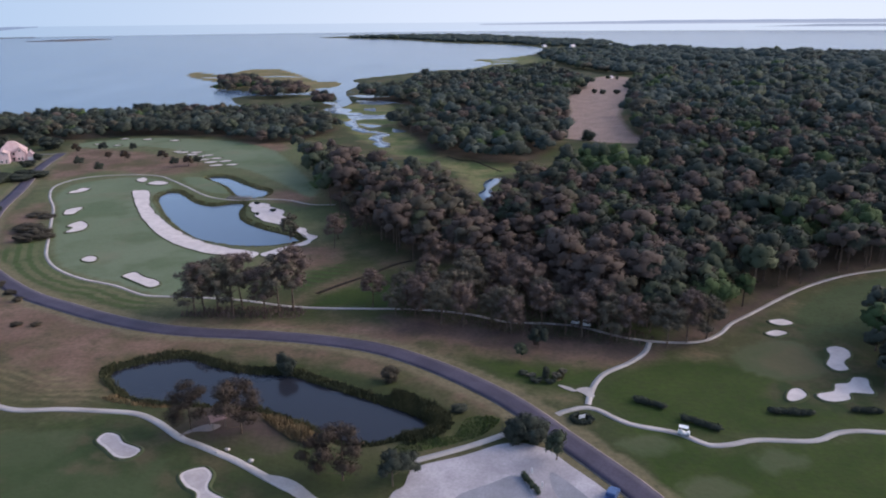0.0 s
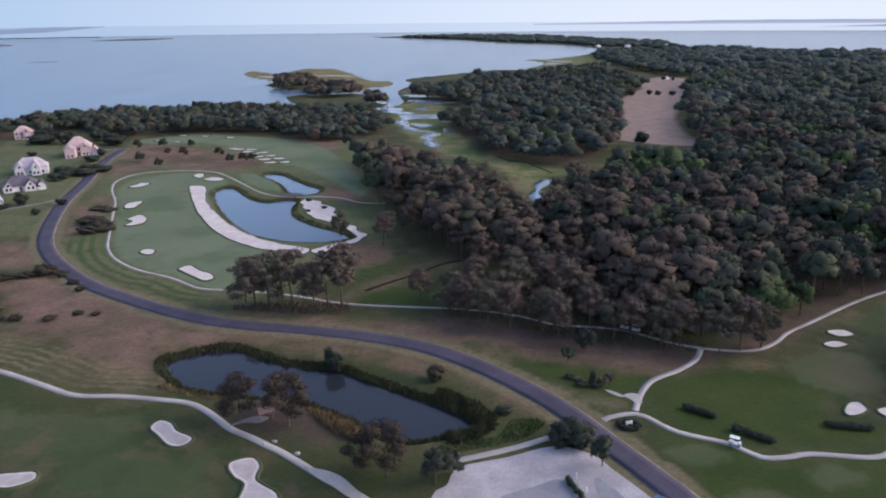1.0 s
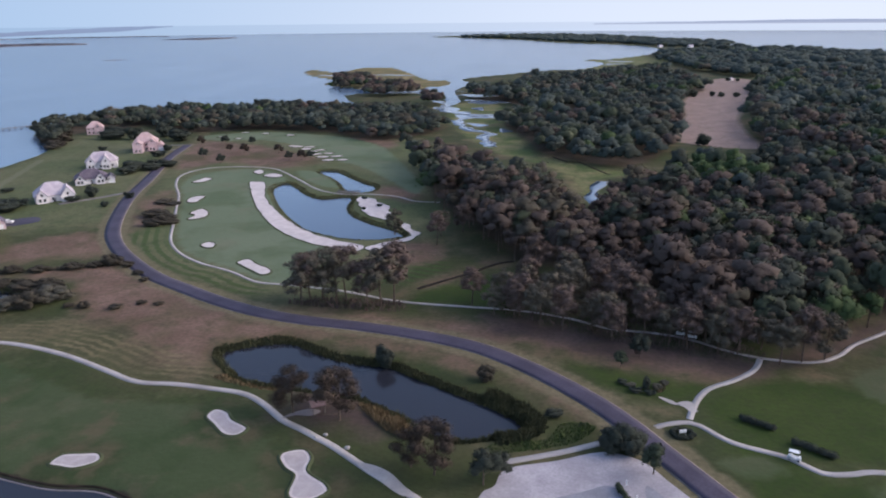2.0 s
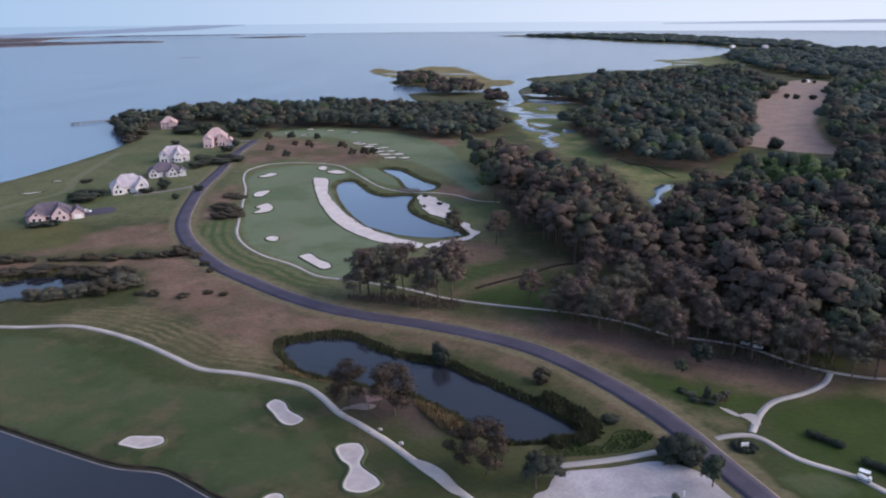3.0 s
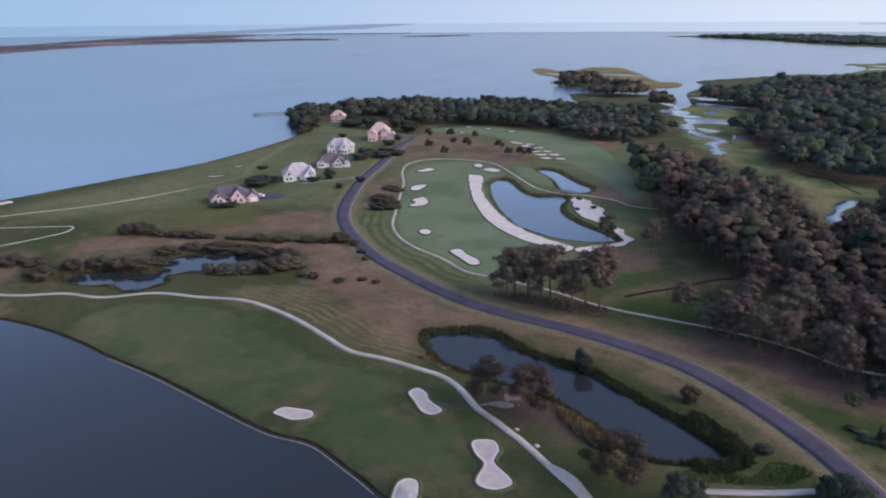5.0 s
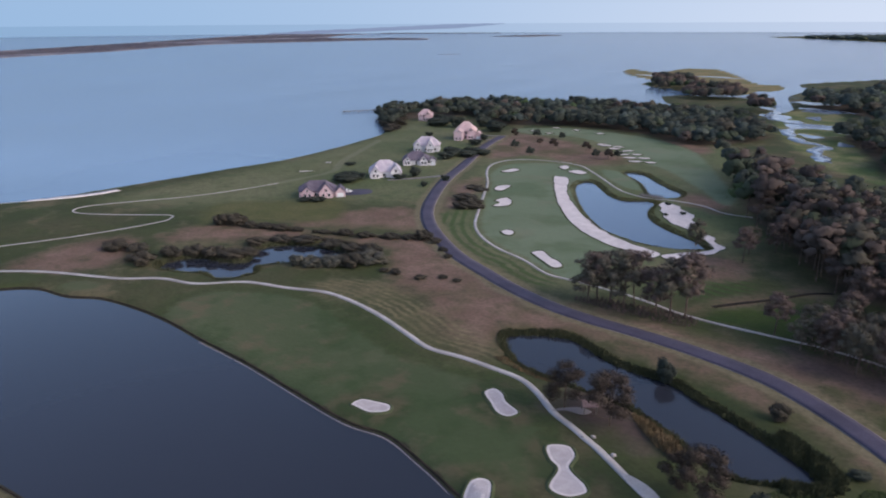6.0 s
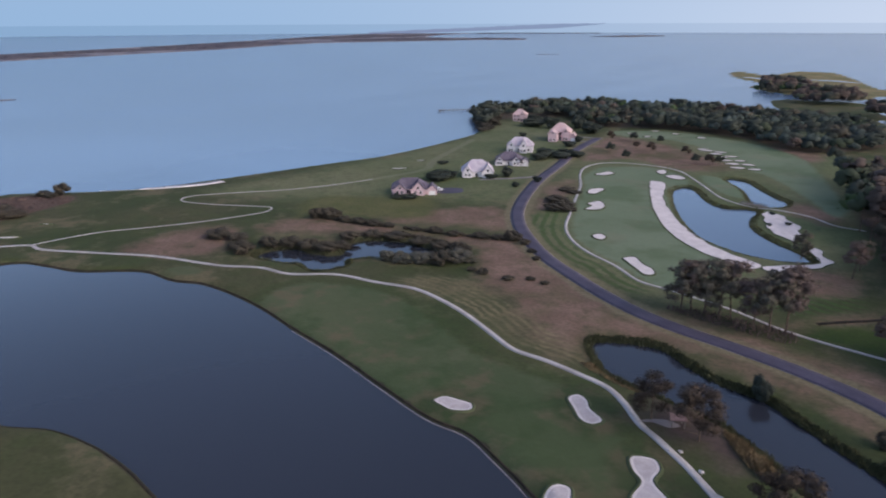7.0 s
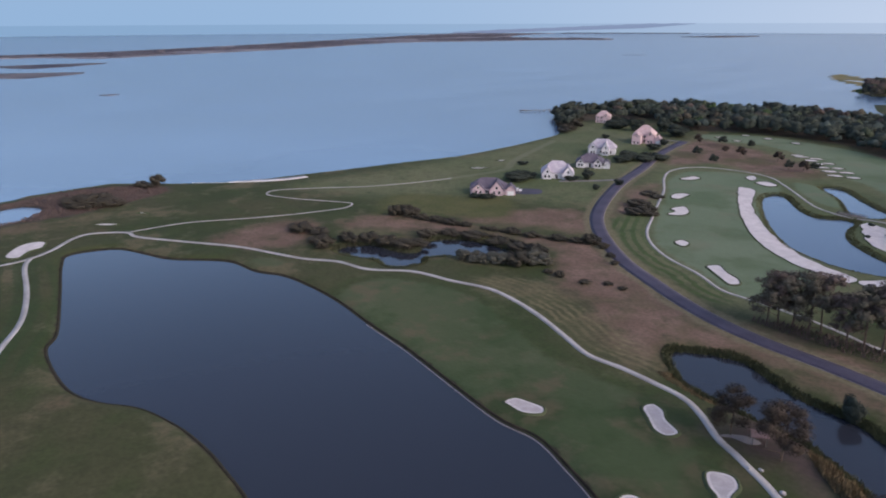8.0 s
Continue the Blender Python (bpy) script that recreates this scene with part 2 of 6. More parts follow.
BARRIER = [(-1968, 178), (-1974, 393), (-1943, 495), (-1823, 574), (-1873, 757), (-1932, 978), (-2020, 1299), (-2240, 1804),
    (-2096, 2230), (-1989, 2544), (-1842, 2668), (-2048, 2874), (-2528, 2772), (-2983, 3696), (-2645, 3945), (-2289, 4161),
    (-2504, 4036), (-2928, 3740), (-3423, 3221), (-2756, 1894), (-2392, 1170), (-2202, 727), (-2171, 434), (-2177, 199)]
SPARSE_PINES = [(-74.8, 195.4), (-72.4, 197.1), (-69.1, 199.2), (-61.7, 200.4), (-64, 197.3), (-53.6, 195.4), (-49.3, 195.3),
    (-45.6, 197.8), (-14.3, 192.9), (-8.4, 191.9), (-0.9, 185.7), (5.5, 184.4), (13.7, 186.2), (18.8, 179.6), (33.7, 179.3),
    (38.1, 177.4), (45.5, 175.4), (50.6, 176), (59.8, 171.6), (65.7, 173.6), (71.8, 175.6), (-34, 277), (-42, 270), (-42, 259),
    (-62, 274), (-4.6, 210.7), (9.5, 201), (23, 197.2), (33.3, 191.8), (44.1, 183.6), (57.4, 179.6), (-21.7, 199.5)]
ORCHARD = [(-221, 424), (-245, 469), (-229, 474), (-213, 446), (-201, 407), (-200, 440), (-209, 475), (-177, 442), (-162, 421),
    (-154, 422), (-150, 427)]
W_SPIT = [(-427, 3447), (-199, 3190), (40, 2744), (230, 2512), (298, 2290), (449, 2165), (559, 2429), (454, 2696), (293, 3213),
    (52, 3601), (-224, 3586)]
SCRUB = [(-387, 51), (-385, 65), (-394, 100), (-380, 130), (-360, 137), (-350, 122), (-343, 98), (-340, 78), (-343, 56),
    (-345, 44)]
INLET = [(-372, 46), (-376, 60), (-379, 71), (-371, 78), (-362, 76.6), (-355, 70), (-350, 64), (-350, 56), (-356, 44)]
MARSH_FAR = [(63, 1518), (122, 1596), (196, 1706), (236, 1492), (170, 1220), (99, 1074), (62, 1169), (38, 1279)]
DITCH_A = [(-41, 211.6), (-34.7, 219), (-26.3, 228), (-17.2, 239.5), (-11.3, 243.1)]
DITCH_B = [(11.8, 210.4), (16.6, 203.1), (20.4, 196.4), (24.3, 186), (25, 172.3)]
DITCH_MARSH = [(2.7, 448.7), (11.4, 433.9), (18.6, 431.8), (25.2, 419.6), (34.6, 401.2)]
DRY_DITCH = [(-45.6, 206.9), (-37, 221.7), (-26.7, 232.6), (-15.6, 247.7), (-17, 235.3), (-27.5, 221.5), (-35.9, 213.9)]
DRY_REED = [(-40.7, 137.7), (-37.6, 138.7), (-31, 133.8), (-25.5, 128.6), (-25.9, 125.2), (-30.6, 126.9), (-36.4, 132)]
DRY_REED_B = [(-80.4, 145.7), (-74.9, 147.5), (-66.1, 145.6), (-60.2, 142.4), (-64.1, 141), (-72.4, 142.5)]
BEACH = [(-370, 154), (-359, 168), (-349, 183), (-343, 196), (-341, 208)]
LAWN = [(-249, 186), (-272, 217), (-242, 240), (-223, 250), (-206, 227), (-216, 214), (-241, 202)]
LUSH_PATH = [(-44.2, 214.1), (-34.7, 219), (-24.3, 228), (-16.3, 223.9), (-10, 210.9), (-12.2, 199.3), (-23.4, 199.1),
    (-37.3, 199.8), (-37.9, 193.4), (-28.7, 187.1), (-31.4, 183.2), (-39.6, 193.4)]
LUSH_EAST = [(36.6, 148.4), (52.7, 162.6), (72.8, 162.2), (85.8, 150.3), (100.6, 135), (97.8, 130.5), (84.1, 131.8),
    (60.7, 127.9), (44.5, 133.6)]
LUSH_PINES = [(5.1, 168.3), (16.5, 163.3), (30.5, 159.9), (41.9, 159.7), (35.9, 151.1), (23.3, 148.6), (13, 154.9)]
W_NECK = [(220, 1613), (311, 1841), (462, 1876), (389, 1223), (294, 1097), (247, 1137), (222, 1305)]
MEADOW_LAWN = [(-228, 214), (-213, 236), (-186, 256), (-163, 232), (-180, 221), (-204, 212)]
W_EAST = [(127.4, 189.8), (114.9, 171.3), (105.9, 157.1), (104.3, 147.3), (127.3, 144.2), (160.8, 189.1)]
HAZE_LOOP = [(-168, 249), (-222, 375), (-260, 493), (-228, 531), (-145, 505), (-87, 417), (-57, 344), (-49.9, 254.8),
    (-75.6, 199.7), (-111.8, 206.3), (-143, 224)]
HAZE_HOUSES = [(-324, 190), (-322, 257), (-324, 330), (-334, 422), (-361, 514), (-256, 455), (-205, 316), (-190, 271),
    (-242, 240), (-267, 213)]
BANDS_BEND = [(-168, 249), (-170, 284), (-150, 250), (-119.6, 221.3), (-93.1, 207.8), (-95.2, 198.5), (-123.5, 211.3),
    (-149, 230)]
BANDS_PINES = [(-60.1, 234.1), (-48.5, 248.1), (-38, 248.1), (-34, 230.3), (-45.4, 215.1), (-56.4, 219.9)]
MEADOW_TAIL = [(-62.3, 250.8), (-52, 264), (-42, 258), (-38.2, 243.4), (-49.8, 234.3), (-61.2, 238.4)]
DIRT_TREES = [(-57.9, 135.1), (-54.6, 143.4), (-46.3, 144.7), (-38.8, 138.3), (-32, 127.6), (-38.8, 125.2), (-46, 127.5),
    (-52.8, 129.4)]
DIRT_PINES = [(-16, 192.9), (2.4, 188.4), (18.4, 184.1), (33.7, 179.3), (49.8, 174.3), (53.3, 167.4), (31.5, 165.5),
    (9.8, 172.6), (-10.4, 180.2)]
PATH_APRON = [(-35.3, 115.7), (-32, 115.4), (-28.3, 113.6), (-25, 110.3), (-22.4, 107.3), (-25, 107.2), (-29.8, 110.9),
    (-33.4, 113.4)]
MEADOW_THICKET = [(-176, 266), (-194, 306), (-197, 326), (-191, 332), (-176, 299), (-166, 277), (-170, 266)]
TRACK_LAWN = [(-282, 263), (-279, 278), (-277, 303), (-291, 327), (-305, 362), (-316, 390), (-323, 404)]
LUSH_LOT = [(41.1, 139.4), (53.6, 124.5), (81.8, 127.6), (109, 129.3), (82.5, 91.5), (40.1, 92), (38.4, 115.7)]
SPUR_SLAB = [(30.9, 148), (33, 149.3), (34.8, 148.7), (34.7, 146.3), (35, 145), (33.5, 144.8), (32.3, 146.6)]
PEWS = [(-173, 468), (-164, 460), (-157, 451), (-151, 442), (-144, 433), (-137, 423), (-164, 468), (-153, 457), (-144, 446),
    (-136, 436), (-128, 424), (-177, 471)]
HAZE_FAR = [(-238, 541), (-147, 513), (-101, 500), (-71, 422), (-48, 340), (-44, 272), (-49.9, 254.8), (-70, 281), (-118, 390),
    (-179, 476)]
DIRT_EAST = [(55, 170.7), (72.3, 174.9), (87.7, 188.6), (120.4, 215.3), (155, 232), (202, 247), (216, 266), (163, 246),
    (117.5, 223.4), (88.9, 199.3), (65.3, 179.4)]
BUNKERS = {
    "loop_1": [(-193, 354), (-192, 361), (-191, 366), (-186, 364), (-186, 358), (-188, 354)],
    "loop_2": [(-173, 311), (-176, 319), (-173, 324), (-170, 323), (-169, 315), (-169, 311)],
    "loop_3": [(-158, 282), (-158, 289), (-162, 292), (-160, 300), (-154, 294), (-152, 287), (-154, 283)],
    "loop_4": [(-134, 247), (-133, 251), (-129, 249), (-128, 244), (-131, 244)],
    "loop_5": [(-110.8, 228.7), (-108.1, 232.5), (-102.5, 227.3), (-97.3, 224.2), (-94.6, 219.9), (-96.8, 217.2), (-102.3, 221.2),
    (-107.7, 225.5)],
    "loop_6": [(-170, 384), (-169, 391), (-164, 385), (-164, 378)],
    "loop_7": [(-160, 374), (-157, 381), (-149, 376), (-151, 370)],
    "lake_1": [(-96.3, 107.3), (-95.7, 110.4), (-92.3, 111.3), (-88.5, 111.7), (-87, 109.2), (-90.1, 106.6), (-93.5, 106.7)],
    "lake_2": [(-73.1, 128), (-72.3, 131), (-69.2, 130.1), (-66.7, 127.2), (-62.2, 124.6), (-63.1, 121.5), (-66.2, 121.7),
    (-69.8, 124.9)],
    "lake_3": [(-51.2, 115.3), (-50.5, 117.3), (-47.2, 118.4), (-44.8, 115.8), (-44.2, 111.5), (-39.7, 108.3), (-38.5, 106),
    (-40.8, 103.2), (-44, 103), (-45.6, 105), (-46.1, 109.9), (-48.8, 112)],
    "lake_4": [(-57.6, 93.3), (-58.5, 97.2), (-57.4, 99.4), (-54.9, 99.4), (-52.8, 95.4), (-52.2, 91.7), (-54.4, 90.3)],
    "west_1": [(-294, 48), (-304, 54), (-307, 60), (-304, 64), (-297, 61), (-295, 56), (-289, 51)],
    "west_2": [(-317, 87), (-315, 91), (-310, 95), (-312, 90)],
    "west_3": [(-324, 107), (-323, 109), (-320, 111), (-321, 109)],
    "east_1": [(94.2, 187.5), (98.5, 188.2), (100.2, 185), (96.3, 183.5), (94, 185.1)],
    "east_2": [(89.7, 179.4), (93.5, 180.9), (95.6, 178.6), (91.5, 176.5), (89.5, 177.6)],
    "east_3": [(101.1, 168.9), (104.5, 170.2), (106.4, 167.8), (105, 164), (101.7, 160.9), (100.7, 157), (97.2, 156.4), (96.5, 160),
    (99.8, 164.7)],
    "east_4": [(86.7, 145.3), (91.3, 146.8), (93.4, 150), (96.7, 150.5), (99.6, 153.2), (102.5, 152.3), (101.1, 148.5),
    (99.8, 144.8), (94.8, 145.4), (93.2, 142.6), (89.2, 141.4), (86.5, 142.5)],
    "east_5": [(79, 144.1), (81.5, 147.5), (84, 148), (84.3, 144.8), (81.2, 142.3), (78.9, 142.1)],
    "lawn_1": [(-294, 291), (-292, 295), (-286, 299), (-289, 293)],
    "lawn_2": [(-299, 319), (-298, 322), (-295, 323), (-295, 320)],
    "far_1": [(-233, 497), (-231, 501), (-227, 500), (-229, 496)],
    "far_2": [(-222, 522), (-220, 526), (-215, 524), (-217, 520)],
    "far_3": [(-200, 516), (-197, 520), (-192, 516), (-195, 513)],
    "far_4": [(-250, 504), (-248, 508), (-243, 506), (-246, 503)],
    "far_5": [(-241, 526), (-238, 530), (-234, 528), (-236, 524)],
}
# ---- materials ----
class Nodes:
    """Short calls for building one material's nodes."""

    def __init__(self, name, rough=0.9, spec=0.2):
        self.m = bpy.data.materials.new(name)
        self.m.use_nodes = True
        self.t = self.m.node_tree
        self.b = self.t.nodes["Principled BSDF"]
        self.b.inputs["Roughness"].default_value = rough
        self.b.inputs["Specular IOR Level"].default_value = spec
        self.place = self.t.nodes.new("ShaderNodeNewGeometry").outputs["Position"]

    def set(self, socket, value):
        if hasattr(value, "is_output"):
            self.t.links.new(value, socket)
        else:
            socket.default_value = (*value, 1) if isinstance(value, tuple) and len(value) == 3 and socket.type == "RGBA" else value

    def noise(self, size, detail=3.0, vector=None, rough=0.55):
        n = self.t.nodes.new("ShaderNodeTexNoise")
        n.inputs["Scale"].default_value = 1 / size
        n.inputs["Detail"].default_value = detail
        n.inputs["Roughness"].default_value = rough
        self.t.links.new(vector or self.place, n.inputs["Vector"])
        return n.outputs["Fac"]

    def math(self, op, a, b=0.0, c=0.0):
        n = self.t.nodes.new("ShaderNodeMath")
        n.operation = op
        for s, v in zip(n.inputs, (a, b, c)):
            self.set(s, v)
        return n.outputs[0]

    def ramp(self, value, lo, hi, a=0.0, b=1.0):
        n = self.t.nodes.new("ShaderNodeMapRange")
        n.interpolation_type = "SMOOTHSTEP"
        for s, v in zip(n.inputs, (value, lo, hi, a, b)):
            self.set(s, v)
        return n.outputs[0]

    def mix(self, fac, a, b):
        n = self.t.nodes.new("ShaderNodeMix")
        n.data_type = "RGBA"
        self.set(n.inputs[0], fac)
        self.set(n.inputs[6], a)
        self.set(n.inputs[7], b)
        return n.outputs[2]

    def attribute(self, name):
        n = self.t.nodes.new("ShaderNodeAttribute")
        n.attribute_name = name
        return n.outputs["Fac"]

    def random(self, island=False):
        n = self.t.nodes.new("ShaderNodeNewGeometry" if island else "ShaderNodeObjectInfo")
        return n.outputs["Random Per Island" if island else "Random"]

    def bump(self, value, strength, distance):
        n = self.t.nodes.new("ShaderNodeBump")
        n.inputs["Strength"].default_value, n.inputs["Distance"].default_value = strength, distance
        self.t.links.new(value, n.inputs["Height"])
        self.t.links.new(n.outputs[0], self.b.inputs["Normal"])

    def done(self, colour):
        self.set(self.b.inputs["Base Color"], colour)
        return self.m


def plain(name, dark, light, size, rough=0.85, spec=0.2, bump=0.0, fine=None):
    """A surface with stains of the given size and a finer grain."""
    n = Nodes(name, rough, spec)
    c = n.mix(n.ramp(n.noise(size), 0.3, 0.7), dark, light)
    grain = n.noise(fine or size / 12, 2)
    c = n.mix(n.ramp(grain, 0.25, 0.75, 0.0, 0.35), c, tuple(v * 0.6 for v in dark))
    if bump:
        n.bump(grain, 0.5, bump)
    return n.done(c)


def leaves(name, dark, light):
    """Foliage: each tree has its own tone, with patches, and painted shade in fine gaps between leaves."""
    n = Nodes(name, 0.85, 0.12)
    own = n.math("FRACT", n.math("ADD", n.random(), n.attribute("tone")))
    tone = n.math("MULTIPLY_ADD", own, 0.5, n.math("MULTIPLY_ADD", n.ramp(n.noise(4, 2), 0.32, 0.68), 0.35, 0.1))
    c = n.mix(tone, dark, light)
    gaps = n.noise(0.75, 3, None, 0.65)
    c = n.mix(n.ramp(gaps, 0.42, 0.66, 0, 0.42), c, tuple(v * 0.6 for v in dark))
    n.bump(gaps, 0.6, 0.3)
    return n.done(c)


def water(name, colour, rough, ripple, size):
    n = Nodes(name, rough, 0.5)
    n.b.inputs["IOR"].default_value = 1.33
    n.bump(n.noise(size, 4), ripple, 0.3)
    stretch = n.t.nodes.new("ShaderNodeMapping")
    stretch.inputs["Scale"].default_value = (1.0, 0.22, 1.0)
    stretch.inputs["Rotation"].default_value = (0, 0, 0.5)
    n.t.links.new(n.place, stretch.inputs["Vector"])
    streaks = n.noise(60, 4, stretch.outputs[0])
    n.set(n.b.inputs["Roughness"], n.ramp(streaks, 0.3, 0.7, rough * 0.96, rough * 1.05))
    c = n.mix(n.ramp(n.noise(160, 2), 0.3, 0.7), colour, tuple(v * 1.25 for v in colour))
    return n.done(c)


SAND = plain("bunker_sand", (0.50, 0.44, 0.425), (0.62, 0.55, 0.53), 3.0, 0.95, 0.1, 0.05)
SAND_DARKER = plain("darker_bunker_sand", (0.37, 0.325, 0.32), (0.47, 0.415, 0.405), 2.5, 0.95, 0.1, 0.05)
CONCRETE = plain("path_concrete", (0.30, 0.275, 0.265), (0.43, 0.395, 0.38), 7.0, 0.9, 0.2, 0.02, 0.4)
GRAVEL = plain("lot_gravel", (0.27, 0.25, 0.27), (0.46, 0.425, 0.45), 11.0, 0.95, 0.1, 0.03, 0.5)
OLD_PAVING = plain("worn_lot_paving", (0.19, 0.19, 0.215), (0.27, 0.265, 0.295), 6.0, 0.92, 0.15, 0.02, 0.4)
ASPHALT = plain("asphalt", (0.046, 0.04, 0.062), (0.066, 0.057, 0.085), 9.0, 0.85, 0.3, 0.01, 0.5)
LIP = plain("bunker_lip_turf", (0.055, 0.066, 0.032), (0.082, 0.09, 0.048), 4.0, 0.95, 0.1, 0.1)
BARK = plain("pine_bark", (0.09, 0.065, 0.05), (0.16, 0.12, 0.095), 1.0, 0.95, 0.1)
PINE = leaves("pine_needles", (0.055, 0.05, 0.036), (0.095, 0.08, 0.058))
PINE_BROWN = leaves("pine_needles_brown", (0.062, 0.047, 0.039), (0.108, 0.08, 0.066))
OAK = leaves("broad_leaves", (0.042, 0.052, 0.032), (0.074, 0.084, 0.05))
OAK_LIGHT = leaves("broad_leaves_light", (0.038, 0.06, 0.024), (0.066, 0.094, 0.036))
# Blue-green lift here is distance haze painted into the leaf colour
OAK_HAZED = leaves("haze_tinted_leaves", (0.044, 0.056, 0.048), (0.068, 0.082, 0.07))
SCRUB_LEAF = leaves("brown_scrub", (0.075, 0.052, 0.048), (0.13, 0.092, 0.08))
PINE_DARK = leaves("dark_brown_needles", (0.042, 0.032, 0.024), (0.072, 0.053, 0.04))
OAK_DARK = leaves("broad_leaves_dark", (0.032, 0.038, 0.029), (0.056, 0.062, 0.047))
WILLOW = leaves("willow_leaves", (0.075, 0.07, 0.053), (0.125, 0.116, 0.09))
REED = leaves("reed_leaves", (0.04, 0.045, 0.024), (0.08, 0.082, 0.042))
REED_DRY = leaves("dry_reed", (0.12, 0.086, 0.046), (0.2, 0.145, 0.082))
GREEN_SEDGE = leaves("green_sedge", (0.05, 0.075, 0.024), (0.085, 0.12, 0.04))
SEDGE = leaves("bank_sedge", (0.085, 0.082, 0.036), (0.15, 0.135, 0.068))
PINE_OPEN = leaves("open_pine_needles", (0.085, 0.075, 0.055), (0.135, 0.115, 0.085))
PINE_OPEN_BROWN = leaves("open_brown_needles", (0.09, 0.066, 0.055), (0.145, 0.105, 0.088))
# Purple cast is the haze of distance, mixed into the scrub's colour
FAR_SCRUB = leaves("haze_tinted_scrub", (0.06, 0.055, 0.066), (0.105, 0.09, 0.10))
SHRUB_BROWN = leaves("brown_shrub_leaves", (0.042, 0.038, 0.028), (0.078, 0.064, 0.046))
MUD = plain("ditch_mud", (0.02, 0.017, 0.013), (0.045, 0.034, 0.026), 3.0, 0.95, 0.05)
VERGE = plain("verge_gravel", (0.15, 0.125, 0.11), (0.27, 0.23, 0.2), 6.0, 0.95, 0.1, 0.02, 0.5)
DRIVE = plain("driveway_concrete", (0.15, 0.135, 0.135), (0.22, 0.195, 0.195), 4.0, 0.9, 0.2)
# Bluish tones of these far islands have distance haze in the colour
SCRUB_LAND = plain("hazy_scrub_and_marsh", (0.055, 0.05, 0.064), (0.17, 0.15, 0.15), 160.0, 0.95, 0.1, 0.0, 60.0)
BARRIER_MARSH = plain("hazy_barrier_marsh", (0.105, 0.095, 0.11), (0.245, 0.22, 0.225), 120.0, 0.95, 0.1, 0.0, 50.0)
BAY = water("bay_water", (0.078, 0.12, 0.18), 0.20, 0.1, 6.0)
# POND_BLUE and TIDAL: body colour stands in for reflected sky
POND_BLUE = water("sky_toned_pond_water", (0.07, 0.10, 0.145), 0.10, 0.1, 2.5)
TIDAL = water("sky_toned_creek_water", (0.15, 0.18, 0.225), 0.16, 0.1, 2.5)
POND = water("pond_water", (0.02, 0.022, 0.029), 0.05, 0.06, 2.5)


def ground_material():
    n = Nodes("turf_and_fields", 0.95, 0.1)
    broad, mid, fine = n.noise(70, 4), n.noise(14, 4), n.noise(1.2, 3)
    wobble = n.math("MULTIPLY_ADD", n.noise(9, 4), 8.0, -4.0)

    def region(name, soft, wave=1.0):
        d = n.math("MULTIPLY_ADD", wobble, wave, n.attribute(name))
        return n.ramp(d, -soft, soft)

    c = n.mix(n.ramp(broad, 0.35, 0.65), (0.04, 0.052, 0.02), (0.068, 0.064, 0.031))
    c = n.mix(n.ramp(mid, 0.45, 0.75, 0, 0.6), c, (0.05, 0.066, 0.022))
    c = n.mix(n.ramp(n.noise(26, 5, None, 0.65), 0.5, 0.66, 0, 0.75), c, (0.14, 0.113, 0.066))
    c = n.mix(n.ramp(n.noise(48, 5, None, 0.6), 0.54, 0.68, 0, 0.6), c, (0.15, 0.10, 0.066))
    c = n.mix(n.ramp(n.noise(17, 4, None, 0.6), 0.5, 0.72, 0, 0.6), c, (0.045, 0.06, 0.022))
    c = n.mix(region("lush", 3.5, 0.9), c, n.mix(n.ramp(mid, 0.3, 0.7), (0.029, 0.049, 0.011), (0.046, 0.066, 0.016)))
    # Middle-distance rough: haze painted in as a lighter turf colour
    light_rough = n.mix(n.ramp(broad, 0.35, 0.65), (0.092, 0.108, 0.048), (0.135, 0.132, 0.07))
    c = n.mix(region("light_rough", 12.0, 2.0), c, n.mix(n.ramp(n.noise(17, 4, None, 0.6), 0.5, 0.72, 0, 0.6), light_rough, (0.068, 0.088, 0.036)))
    bands = n.math("SINE", n.math("MULTIPLY", n.math("MULTIPLY_ADD", wobble, 0.15, n.attribute("from_loop")), 1.5))
    bands = n.math("MULTIPLY", n.ramp(bands, -0.4, 0.6), region("mown_bands", 4.0, 0.8))
    c = n.mix(n.math("MULTIPLY", bands, 0.75), c, (0.042, 0.074, 0.02))
    stripes = n.math("SINE", n.math("MULTIPLY", n.math("MULTIPLY_ADD", wobble, 0.2, n.attribute("from_spur")), 0.95))
    stripes = n.math("MULTIPLY", n.ramp(stripes, -0.5, 0.5), region("west_stripes", 3.0, 0.5))
    c = n.mix(n.math("MULTIPLY", stripes, 0.6), c, (0.034, 0.055, 0.02))
    dry = n.mix(n.ramp(mid, 0.3, 0.7), (0.135, 0.085, 0.062), (0.205, 0.13, 0.098))
    dry = n.mix(n.ramp(n.noise(34, 3), 0.5, 0.66, 0, 0.75), dry, (0.085, 0.08, 0.036))
    dry = n.mix(n.ramp(n.noise(11, 5, None, 0.65), 0.5, 0.68, 0, 0.7), dry, (0.085, 0.075, 0.04))
    c = n.mix(region("dry", 5.0, 1.6), c, dry)
    fair = n.mix(n.ramp(broad, 0.35, 0.7), (0.05, 0.068, 0.03), (0.072, 0.084, 0.042))
    fair = n.mix(n.ramp(n.noise(20, 4), 0.55, 0.75, 0, 0.55), fair, (0.105, 0.105, 0.06))
    fair = n.mix(n.ramp(n.noise(15, 5, None, 0.6), 0.5, 0.64, 0, 0.6), fair, (0.115, 0.086, 0.054))
    fair = n.mix(n.ramp(n.noise(23, 4, None, 0.6), 0.49, 0.62, 0, 0.65), fair, (0.036, 0.058, 0.022))
